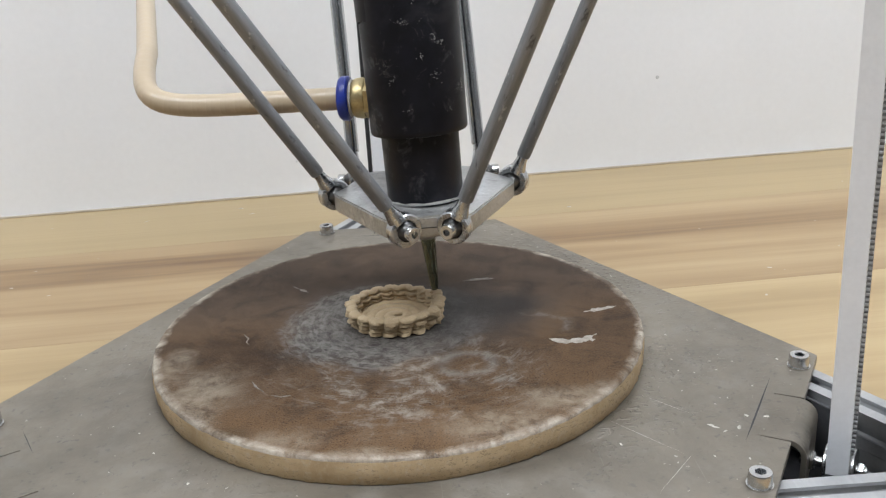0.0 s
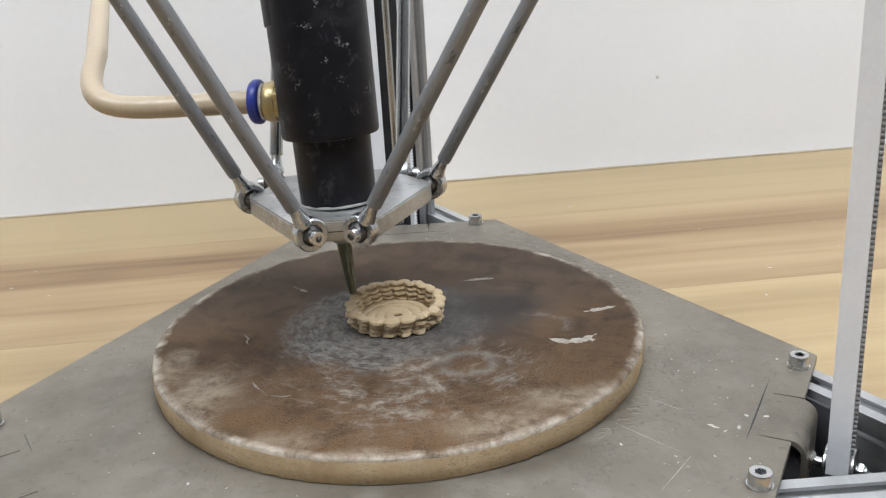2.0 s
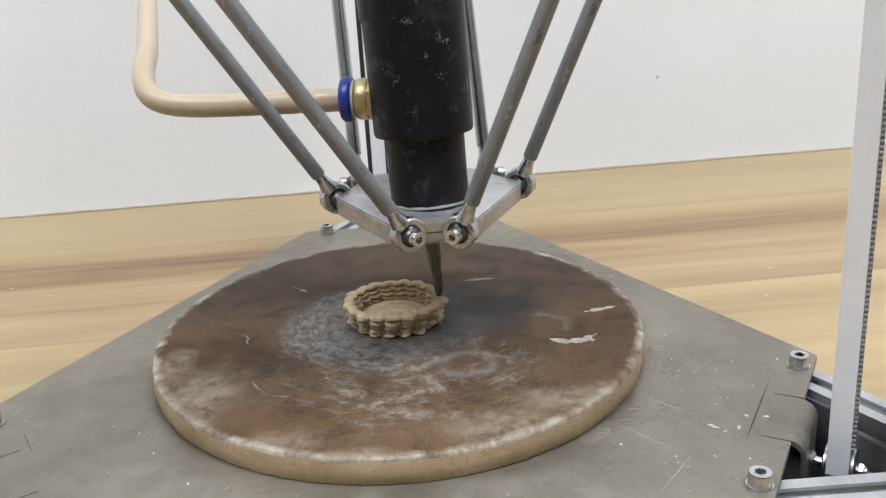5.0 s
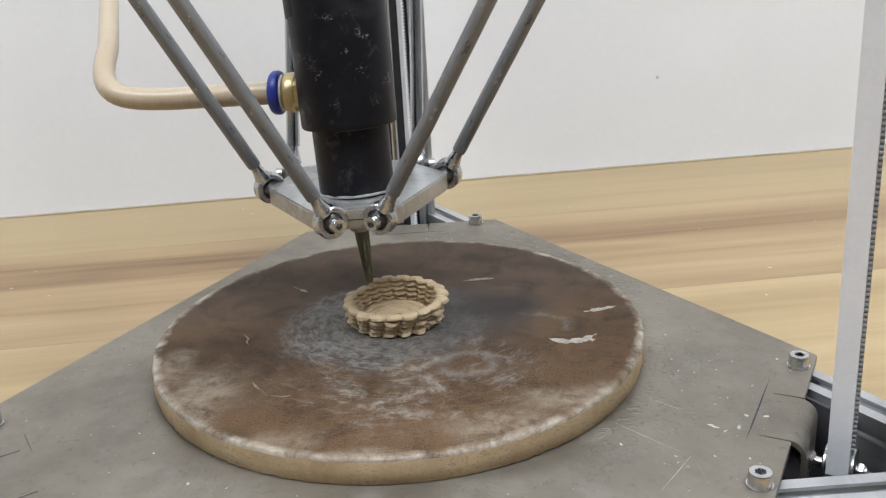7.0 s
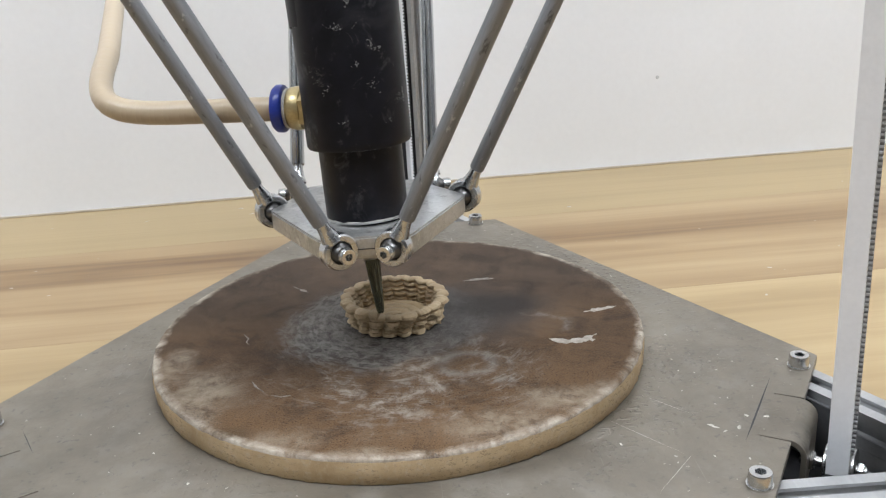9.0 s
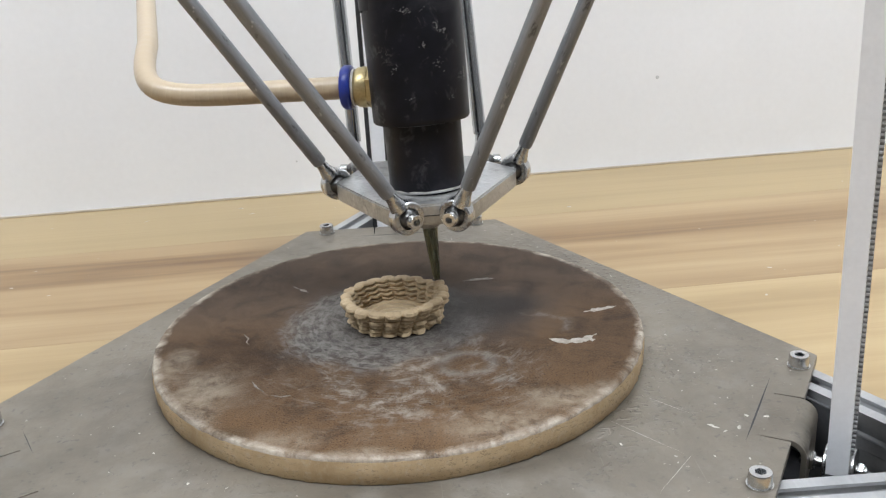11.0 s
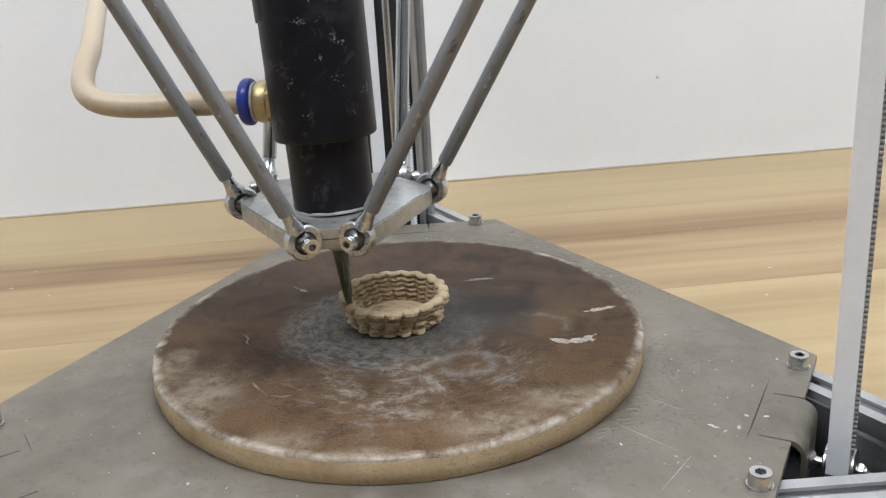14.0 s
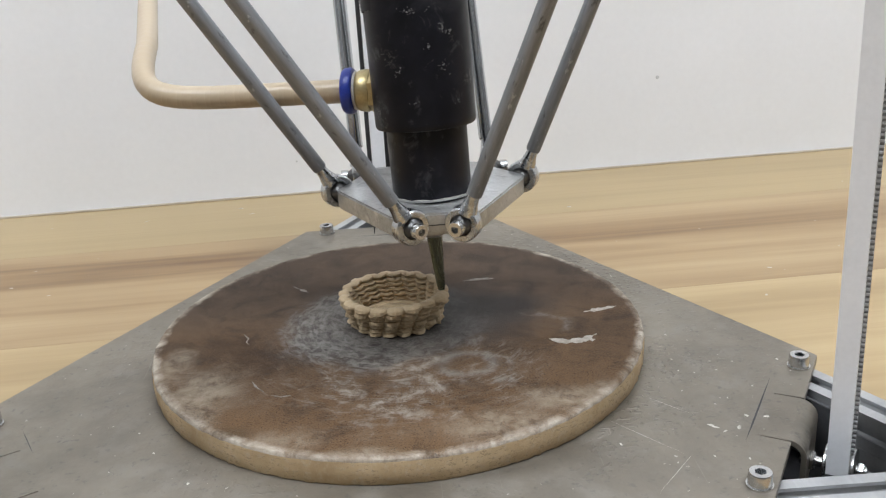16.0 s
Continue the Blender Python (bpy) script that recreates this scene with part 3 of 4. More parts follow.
TOWERS = (-30, 90, 210)
SIDE_D, CUT_D = 0.1365, 0.1705
HALF = (SIDE_D - CUT_D * 0.5) / (math.sqrt(3) / 2)
TAB = 0.0165
base = thing("build_platform", "grey dusty sheet-metal platform with cut corners on aluminium rails", "platform")
SLOT = {-30: (0.0, 0.0026), 90: (0.0, 0.0), 210: (0.005, -0.0032)}
outline = []
for deg in TOWERS:
    CUT_D, C = 0.1705 + SLOT[deg][0], SLOT[deg][1]
    notch = CUT_D - 0.0115
    for out, ac in ((CUT_D, -HALF), (CUT_D, C - TAB - 0.0008), (notch, C - TAB - 0.0005), (notch, C - TAB), (CUT_D - 0.001, C - TAB),
                    (CUT_D - 0.001, C + TAB), (notch, C + TAB), (notch, C + TAB + 0.0005), (CUT_D, C + TAB + 0.0008), (CUT_D, HALF)):
        outline.append(uv(deg, out, ac))
part("plate", prism(outline, PLATE_Z - PLATE_T, PLATE_Z, 0.0), M_PLATE, base, "dusty grey sheet plate", smooth=False)
for deg in TOWERS:
    # lip bent down between the two slots, and the scored line behind it
    CUT_D, C = 0.1705 + SLOT[deg][0], SLOT[deg][1]
    secs = []
    for i in range(9):
        a = radians(90 * i / 8)
        o, z = CUT_D - 0.0012 + 0.007 * math.sin(a), PLATE_Z - 0.007 * (1 - math.cos(a))
        nx, nz = math.sin(a), math.cos(a)
        secs.append([(*uv(deg, o, C - TAB + 0.0003), z), (*uv(deg, o, C + TAB - 0.0003), z),
                     (*uv(deg, o - nx * 0.002, C + TAB - 0.0003), z - nz * 0.002), (*uv(deg, o - nx * 0.002, C - TAB + 0.0003), z - nz * 0.002)])
    o = CUT_D - 0.0012 + 0.007
    secs.append([(*uv(deg, o, C - TAB + 0.0003), -0.035), (*uv(deg, o, C + TAB - 0.0003), -0.035), (*uv(deg, o - 0.002, C + TAB - 0.0003), -0.035), (*uv(deg, o - 0.002, C - TAB + 0.0003), -0.035)])
    part("bent_lip", sweep(None, secs), M_PLATE, base)
    m = Matrix.Translation((*uv(deg, CUT_D - 0.0152, C * 2.2), PLATE_Z - 0.0001)) @ pose(0, 0, 0, 0, 0, deg + PHI)
    if deg == 210:
        m = m @ pose(0, -0.017, 0) @ Matrix.Diagonal((0.5, 0.4, 1, 1))
    part("scored_line", prism([(-0.0001, -0.027), (0.0004, -0.012), (0.0004, 0.004), (0.0001, 0.027), (-0.0002, 0.010), (-0.0003, -0.010)], -0.00015, 0.00015), M_SLOT, base, "dark scored line", m)


def rail_section(w, h):
    """A slotted aluminium extrusion, 20 mm class: outline of its end with a T-slot on each face."""
    s, lip, d = 0.0027, 0.0014, 0.0042
    q = w / 2
    pts = []
    for k in range(4):
        c, sn = math.cos(k * math.pi / 2), math.sin(k * math.pi / 2)
        for x, y in ((q, -q), (q, -s), (q - lip, -s), (q - lip, -s - 0.0022), (q - d, -s - 0.0004), (q - d, s + 0.0004), (q - lip, s + 0.0022), (q - lip, s), (q, s)):
            pts.append((x * c - y * sn, x * sn + y * c))
    return pts


RAIL = rail_section(0.0156, 0.0156)
for deg in (30, 150, 270):
    a = radians(deg + PHI)
    cx, cy = OX + 0.1232 * math.cos(a), OY + 0.1232 * math.sin(a)
    m = Matrix.Translation((cx, cy, RAIL_TOP - 0.0078)) @ pose(0, 0, 0, 0, 0, deg + PHI) @ pose(0, 0, 0, 90, 0, 0)
    part("rail", prism(RAIL, -0.2, 0.2, 0), M_RAIL, base, "slotted aluminium rail", m, smooth=False)
    part("rail", prism(RAIL, -0.2, 0.2, 0), M_RAIL, base, "slotted aluminium rail", Matrix.Translation((0, 0, -0.0158)) @ m, smooth=False)
    part("skirt", box(0.002, 0.30, 0.026, 0.0002, (0, 0, 0)), M_SKIRT, base, "dark grey inner skirt",
         Matrix.Translation((OX + 0.1138 * math.cos(a), OY + 0.1138 * math.sin(a), RAIL_TOP - 0.016)) @ pose(0, 0, 0, 0, 0, deg + PHI))

tray = [uv(deg, 0.2, ac) for deg in TOWERS for ac in (-0.035, 0.035)]
part("bottom_tray", prism(tray, TABLE_Z + 0.0005, TABLE_Z + 0.0025), M_SLOT, base, "black bottom tray")

for x0, y0, x1, y1 in ((79.0, -79.2, 101.6, -107.6), (101.6, -107.6, 83.8, -128.1), (96, -62, 112, -80)):
    a, b = Vector((x0 / 1000, y0 / 1000, PLATE_Z - 0.00010)), Vector((x1 / 1000, y1 / 1000, PLATE_Z - 0.00010))
    part("scratch", lathe([(0.00012, 0.0), (0.00016, (b - a).length * 0.4), (0.00010, (b - a).length)], 6), M_CRUMB, base, "fine pale scratch", along(a, b, (0, 0, 1)))

# cap screws that hold the plate
screw_mesh = None
BETA = 15.67
for deg in TOWERS:
    for s in (-1, 1):
        x, y = polar(0.17106 if deg != 210 else 0.1765, deg + s * BETA)
        if screw_mesh is None:
            screw_mesh = finish(cap_screw(0.0041, 0.0048, 0.002), "screw", [M_STEEL, M_ZINC])
        ob = new("screw", screw_mesh)
        ob.parent = base
        ob.matrix_basis = pose(x, y, PLATE_Z + 0.0008, 0, 0, 17 * s + deg)
        tagged(ob, "socket head cap screw")
        wa = part("washer", lathe([(0.0047, 0), (0.0047, 0.0008)], 24), M_STEEL, ob, "", pose(0, 0, -0.0008))


# ---- towers: extrusion, drive belt, idler ----
def toothed_strand(length, width, pitch=0.002, thick=0.0011, tooth=0.0009):
    """A belt strand hanging along z, teeth towards +y."""
    bm = box(width, thick, length, 0.0, (0, 0, length / 2))
    n = int(length / pitch)
    for i in range(n):
        z = (i + 0.5) * pitch
        x, y0, y1, h = width / 2, thick / 2 - 0.0001, thick / 2 + tooth, pitch * 0.27
        vs = [bm.verts.new((sx, yy, z + dz)) for sx in (-x, x) for yy, dz in ((y0, -h), (y1, -h * 0.6), (y1, h * 0.6), (y0, h))]
        bm.faces.new(vs[:4]).material_index = 1
        bm.faces.new(vs[4:][::-1]).material_index = 1
        for k in range(3):
            bm.faces.new((vs[k], vs[k + 1], vs[k + 5], vs[k + 4])).material_index = 1
    return bm


def idler(parent, m, width):
    """Flanged pulley on a bolt, axle along x."""
    turn = m @ pose(0, 0, 0, 0, 90, 0)
    w = width / 2 + 0.0006
    prof = [(0.0075, -w - 0.0010), (0.0080, -w - 0.0006), (0.0080, -w), (0.0058, -w), (0.0058, w), (0.0080, w), (0.0080, w + 0.0006), (0.0075, w + 0.0010)]
    pul = part("idler_pulley", lathe(prof, 32), M_STEEL, parent, "flanged steel idler", turn)
    part("axle", lathe([(0.0020, -0.0145), (0.0020, 0.0095)], 16), M_STEEL, pul)
    part("nut", lathe([(0.0036, -0.0125), (0.0040, -0.012), (0.0040, -0.0092), (0.0036, -0.0088)], 6), M_STEEL, pul, "hexagon nut")
    part("nut", lathe([(0.0030, 0.0062), (0.0032, 0.0064), (0.0032, 0.0084), (0.0030, 0.0087)], 6), M_STEEL, pul, "hexagon nut")
    return pul


def tower(deg, belt_m, body_m, label, strands=None):
    t = thing("printer_tower", label, "printer tower", None, "printer towers")
    tb = bmesh.new()
    # two slotted uprights side by side
    for sx in (-0.0155, 0.0155):
        prism(rail_section(0.010, 0.02), -0.046, 0.46, 0, tb, Matrix.Translation((sx, 0, 0)))
    part("upright", tb, M_RAIL, t, "slotted aluminium upright", body_m, smooth=False)
    part("web", box(0.021, 0.004, 0.50, 0.0, (0, 0.002, 0.20)), M_SLOT, t, "dark recessed web", body_m)
    z0 = -0.026
    if strands:
        for x, y, turn in strands:
            part("belt", toothed_strand(0.45, 0.0085), [M_BELT, M_BELT], t, "pale grey toothed drive belt", pose(x, y, z0, 0, 0, turn))
        part("guide_rod", lathe([(0.0021, z0 + 0.01), (0.0023, z0 + 0.0102), (0.0023, 0.45)], 20), M_CHROME, t, "polished steel guide rod", pose(0.0060, 0.187, 0))
        # no cover here: a black strip added to draw the upright's dark slot
        part("slot_cover", box(0.0028, 0.002, 0.45, 0.0003, (0, 0, 0.225)), M_SLOT, t, "black strip added for the upright's dark slot line", pose(-0.0106, 0.1865, z0))
    else:
        part("belt", toothed_strand(0.45, 0.0078), [M_BELT, M_BELT], t, "pale grey toothed drive belt", belt_m @ pose(0, -0.0066, z0))
        part("belt", toothed_strand(0.45, 0.0078), [M_TOOTH, M_TOOTHTOP], t, "dark toothed side of the belt", belt_m @ pose(0, 0.0066, z0, 0, 0, 180))
    idler(t, belt_m @ pose(0, 0, z0), 0.008)
    return t


bx, by = uv(-30, 0.1876, 0.0)
right_tower = tower(-30, pose(bx - 0.0012, by, 0, 0, -1.1, -31.5 - 4), Matrix.Translation((*uv(-30, 0.245, 0), 0)) @ pose(0, 0, 0, 0, 0, -30 + PHI - 90), "aluminium printer tower with a pale toothed drive belt")
back_tower = tower(90, pose(0.0062, 0.186, 0, 0, 0, 90), pose(0.0085, 0.2, 0, 0, 0, 0), "aluminium printer tower with a pale toothed belt behind the print head", [(-0.0050, 0.1845, 20), (0.0142, 0.1845, -75)])
lx, ly = uv(210, 0.1862, 0.0)
left_tower = tower(210, pose(lx, ly, 0, 0, 0, 31), Matrix.Translation((*uv(210, 0.245, 0), 0)) @ pose(0, 0, 0, 0, 0, 210 + PHI - 90), "aluminium printer tower with a pale toothed drive belt")

# ---- the round bat ----
bat = thing("turning_bat", "round worn brown bat with pale dried clay on the porous rim", "bat")


def bat_ring(prof, seed):
    """A round slab with a slightly chipped outline."""
    bm = bmesh.new()
    seg = 360
    rows = []
    for r, z in prof:
        row = []
        for i in range(seg):
            a = 2 * math.pi * i / seg
            n = noise.noise(Vector((math.cos(a) * 14, math.sin(a) * 14, z * 90 + seed)))
            n2 = noise.noise(Vector((math.cos(a) * 45, math.sin(a) * 45, z * 200 + 5)))
            n3 = noise.noise(Vector((math.cos(a) * 90, math.sin(a) * 90, z * 300 + 9)))
            rag = 2.2 if z < 0.0005 - BAT_T else 1.0
            rr = r + 0.00025 * n + (0.00030 * n2 - 0.0007 * max(n3 - 0.15, 0)) * rag
            row.append(bm.verts.new((rr * math.cos(a), rr * math.sin(a), z)))
        rows.append(row)
    for a, b in zip(rows, rows[1:]):
        for i in range(seg):
            j = (i + 1) % seg
            bm.faces.new((a[i], a[j], b[j], b[i])).material_index = 1
    bm.faces.new(rows[0][::-1]).material_index = 1
    bm.faces.new(rows[-1]).material_index = 0
    return bm


BR = 0.1098
part("core", bat_ring([(BR - 0.0006, -BAT_T), (BR, -BAT_T + 0.0009), (BR + 0.0003, -0.005), (BR, -0.0014)], 0), [M_BATEDGE, M_BATEDGE], bat, "raw tan porous core")
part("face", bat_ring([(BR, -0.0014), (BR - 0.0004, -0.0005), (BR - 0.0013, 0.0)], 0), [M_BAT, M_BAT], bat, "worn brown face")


def smear(points, width, seed):
    """A thin uneven lick of dried slip along a line on the bat."""
    rnd = random.Random(seed)
    bm = bmesh.new()
    pts = [Vector((x / 1000, y / 1000)) for x, y in points]
    fine = []
    for a, b in zip(pts, pts[1:]):
        for k in range(12):
            fine.append(a.lerp(b, k / 12))
    fine.append(pts[-1])
    n = len(fine)
    left, right, mid = [], [], []
    for i, q in enumerate(fine):
        d = (fine[min(i + 1, n - 1)] - fine[max(i - 1, 0)]).normalized()
        s = Vector((-d.y, d.x))
        w = width / 2000 * (0.10 + math.sin(math.pi * (i + 0.3) / (n - 0.4)) ** 0.7) * (0.75 + 0.9 * noise.noise(Vector((i * 0.28, seed * 3.1, 0.5))) + rnd.uniform(-0.06, 0.06))
        left.append(bm.verts.new((*(q + s * w), 0.00003)))
        right.append(bm.verts.new((*(q - s * w * (0.9 + 0.6 * noise.noise(Vector((i * 0.3, seed * 1.7, 4.0))))), 0.00003)))
        mid.append(bm.verts.new((*(q + s * w * rnd.uniform(-0.3, 0.3)), rnd.uniform(0.00015, 0.00035))))
    for i in range(n - 1):
        bm.faces.new((left[i], left[i + 1], mid[i + 1], mid[i]))
        bm.faces.new((mid[i], mid[i + 1], right[i + 1], right[i]))
    return bm


SMEARS = [([(85, -2.5), (93, -1.0), (101, 1.0)], 4.0), ([(64.6, -27.0), (71.5, -31.0), (79.1, -30.1), (85.8, -25.8)], 4.6), ([(76, -33), (80, -31), (84, -31)], 3.6),
          ([(34, 44.5), (42, 45.5), (49, 45)], 3.0), ([(-52, 54), (-48, 49.5), (-44, 45)], 2.0),
          ([(-70.8, 2), (-68.2, -3), (-68.8, -6.4), (-67, -9.6)], 0.9), ([(-62, -44), (-60, -49), (-56, -54)], 1.2), ([(-53, -57), (-49, -59), (-45, -58.5)], 1.0)]
for i, (pts, w) in enumerate(SMEARS):
    bold = w > 3.5
    sm = part("clay_smear", smear(pts, w, i), M_SLIP if bold else M_FAINT)
    tagged(sm, "thin pale streak of dried clay slip on the bat", "clay smear", "clay smears")

# ---- the printed pot ----
POT = (-0.0012, 0.0070)
TIP0, RISE = 0.0094, 0.000375
# the nozzle's way round: seconds, x, y in millimetres
TRACK = [(0, 18.0, 15.2), (0.5, 10.6, 22.7), (1, -1.5, 27.8), (1.5, -10.6, 25.6), (2, -20.5, 16.5), (2.5, -23.4, 6.7), (3, -17.6, -4.5),
         (3.5, -8.3, -10.8), (4, 4.4, -10.4), (4.2, 8.3, -8.6), (4.6, 15.0, -4.0), (5.0, 19.4, 3.8), (5.4, 19.6, 12.6), (5.8, 15.2, 20.4), (6.3, 3.9, 26.6),
         (6.5, -1.7, 28.6), (7, -12.3, 24.6), (7.5, -21.2, 15.1), (8, -23.3, 5.2), (8.5, -17.0, -6.0), (9, -7.6, -13.2), (9.2, -1.9, -13.2),
         (9.6, 8.6, -10.6), (10.0, 16.8, -4.4), (10.4, 20.9, 4.5), (10.8, 20.7, 14.0), (11.3, 15.4, 23.0), (11.5, 12.5, 24.8), (12, 0.3, 28.0), (12.5, -12.3, 27.4),
         (13, -19.4, 18.2), (13.5, -23.5, 7.1), (14, -21.4, -4.5), (14.5, -10.8, -12.2), (15, 1.6, -14.9), (15.5, 12.4, -9.1), (16, 20.4, 0.8)]
ANGLE = []
for t, x, y in TRACK:
    a = math.atan2(y / 1000 - POT[1], x / 1000 - POT[0])
    while ANGLE and a < ANGLE[-1][1]:
        a += 2 * math.pi
    ANGLE.append((t, a))
A0, A1 = ANGLE[0][1], ANGLE[-1][1]
TURN = 2 * math.pi * 16.0 / (A1 - A0)
LAYER = RISE * TURN
LOBES = 19


def bead_section(a, n=12):
    """Cross section of the clay bead at the unwrapped angle a."""
    turns = (a - A0) / (2 * math.pi)
    top = TIP0 + LAYER * turns
    grow = 0.0198 + 0.00085 * (turns + 1.0)
    if turns < -2.6:
        grow += 0.0007 + 0.0003 * (-2.6 - turns)
    phase = a - 0.030 * turns + 0.035 * noise.noise(Vector((turns * 2.3, math.cos(a) * 1.5, math.sin(a) * 1.5)))
    lob = abs(math.cos(LOBES * 0.5 * phase)) ** 0.62
    wob = noise.noise(Vector((math.cos(a) * 3, math.sin(a) * 3, turns * 1.7)))
    wob2 = noise.noise(Vector((math.cos(a) * 22, math.sin(a) * 22, turns * 9)))
    r = grow + 0.0003 * wob
    uneven = noise.noise(Vector((round(a * LOBES / (2 * math.pi)) * 3.7, math.floor(turns) * 5.1, 0.3)))
    bulge = (0.0023 if turns > -3 else 0.0027) * (1 + 0.6 * uneven)
    outer = 0.0011 + bulge * lob + 0.00045 * wob2
    inner = 0.0013 + 0.0014 * abs(math.sin(LOBES * 0.5 * phase)) ** 0.5 + 0.0002 * wob2
    hh = LAYER * (0.525 + 0.04 * wob)
    zc = max(top - LAYER * 0.5, hh * 0.95) + 0.00025 * wob2 + 0.0002 * wob + 0.0005 * (lob - 0.6)
    out = []
    for k in range(n):
        b = 2 * math.pi * k / n
        cb, sb = math.cos(b), math.sin(b)
        sh = math.copysign(abs(sb) ** 0.85, sb)
        rr = r + (outer * cb if cb > 0 else inner * cb)
        droop = 0.0011 * lob * max(cb, 0) ** 2 * (0.6 + 0.9 * max(uneven, -0.4)) * (0.3 if sb > 0 else 1.0)
        out.append((rr * math.cos(a), rr * math.sin(a), max(zc - droop + hh * sh, 0.00002)))
    return out


pot = thing("clay_pot", "small tan clay pot of fluted coils being printed on the bat", "clay pot", pose(POT[0], POT[1], 0))
a_start = A0 - 2 * math.pi * (TIP0 / LAYER - 0.35)
steps = int((A0 - a_start) / (2 * math.pi) * LOBES * 16)
part("coil_wall", sweep(None, [bead_section(a_start + (A0 - a_start) * i / steps) for i in range(steps + 1)]), M_CLAY, pot, "stacked fluted clay coils")


def pot_floor():
    """Spiral of flat bead that makes the floor of the pot."""
    secs, turns = [], 4.3
    n = int(turns * 60)
    for i in range(n + 1):
        a = 2 * math.pi * turns * i / n
        r = 0.0011 + 0.0043 * a / (2 * math.pi)
        h = 0.0021 + 0.00012 * noise.noise(Vector((r * 300 * math.cos(a), r * 300 * math.sin(a), 0)))
        sec = []
        for k in range(8):
            b = 2 * math.pi * k / 8
            rr = r + 0.0024 * math.cos(b)
            sec.append((rr * math.cos(a), rr * math.sin(a), h * 0.62 + h * 0.42 * math.sin(b)))
        secs.append(sec)
    return sweep(None, secs)


part("floor_coil", pot_floor(), M_CLAY, pot, "spiral clay floor")
PIECES = []
STEP = 2 * math.pi / LOBES / 2
n_piece = int((A1 - A0) / STEP)
for i in range(n_piece):
    a, b = A0 + i * STEP, A0 + (i + 1) * STEP
    secs = [bead_section(a + (b - a) * k / 8) for k in range(0, 9)]
    ob = part("coil_piece", sweep(None, secs), M_CLAY, pot)
    time = float(np.interp(b, [q[1] for q in ANGLE], [q[0] for q in ANGLE]))
    top = TIP0 + LAYER * (b - A0) / (2 * math.pi)
    PIECES.append((ob, time, top - LAYER / 2))

# ---- the print head ----
BALL_Z = 0.0558 - TIP0
# joint centres on the effector: tower direction, side
JOINT = {(-30, -1): (0.0078, -0.0438), (-30, 1): (0.0404, 0.0147), (90, -1): (0.0273, 0.0320), (90, 1): (-0.0337, 0.0329),
         (210, -1): (-0.0434, 0.0123), (210, 1): (-0.0131, -0.0438)}
head = thing("print_head", "black clay extruder barrel on an aluminium effector with olive nozzle", "print head", pose(0, 0, TIP0))
EFF = pose(0, 0, BALL_Z)


def pair_axis(deg):
    """The way along one side of the effector, and the way out of it."""
    d = (Vector(JOINT[deg, 1]) - Vector(JOINT[deg, -1])).normalized()
    return d, Vector((d.y, -d.x))


def effector_mesh():
    """Hexagonal plate, three thick bars along its long sides, tapered towards their ends."""
    pts = []
    for deg in (-30, 90, 210):
        d, n = pair_axis(deg)
        p, q = Vector(JOINT[deg, -1]), Vector(JOINT[deg, 1])
        for v in (p + d * 0.0040 - n * 0.0036, p + d * 0.0040 + n * 0.0020, p + d * 0.0095 + n * 0.0040,
                  q - d * 0.0095 + n * 0.0040, q - d * 0.0040 + n * 0.0020, q - d * 0.0040 - n * 0.0036):
            pts.append((v.x, v.y))
    return prism(pts, -0.0056, 0.0026, 0.0007)


eff = part("effector", effector_mesh(), M_ALU, head, "machined aluminium effector plate", EFF)
front = part("front_block", box(0.0138, 0.0050, 0.0084, 0.0007, (-0.0027, -0.0382, -0.0004)), M_ALU, head, "bright machined block between the front joints", EFF)
part("joint_line", box(0.0100, 0.0003, 0.00035, 0.0, (-0.0027, -0.0408, -0.0010)), M_SLOT, front, "dark parting line")
AXLE = Matrix.Translation((-0.0018, -0.0080, 0.055 - TIP0)) @ pose(0, 0, 0, -5, -1.8, 0)
part("seam", lathe([(0.0164, 0.0026), (0.0179, 0.0028), (0.0178, 0.0032), (0.0172, 0.0034), (0.0164, 0.0034)], 48), M_ALU, head, "bright metal seam round the barrel's foot", AXLE)
Z = -0.055
part("coupling", lathe([(0.0162, 0.0560 + Z), (0.0166, 0.0570 + Z), (0.0168, 0.0580 + Z), (0.0170, 0.0895 + Z)], 64), M_BARREL, head, "black lower coupling", AXLE)
part("barrel", lathe([(0.0184, 0.0872 + Z), (0.0206, 0.0876 + Z), (0.0211, 0.0884 + Z), (0.0212, 0.0900 + Z), (0.0214, 0.1400 + Z), (0.0215, 0.1425 + Z), (0.0215, 0.26 + Z), (0.0207, 0.262 + Z)], 72), M_BARREL, head, "black barrel with pale clay smears", AXLE)


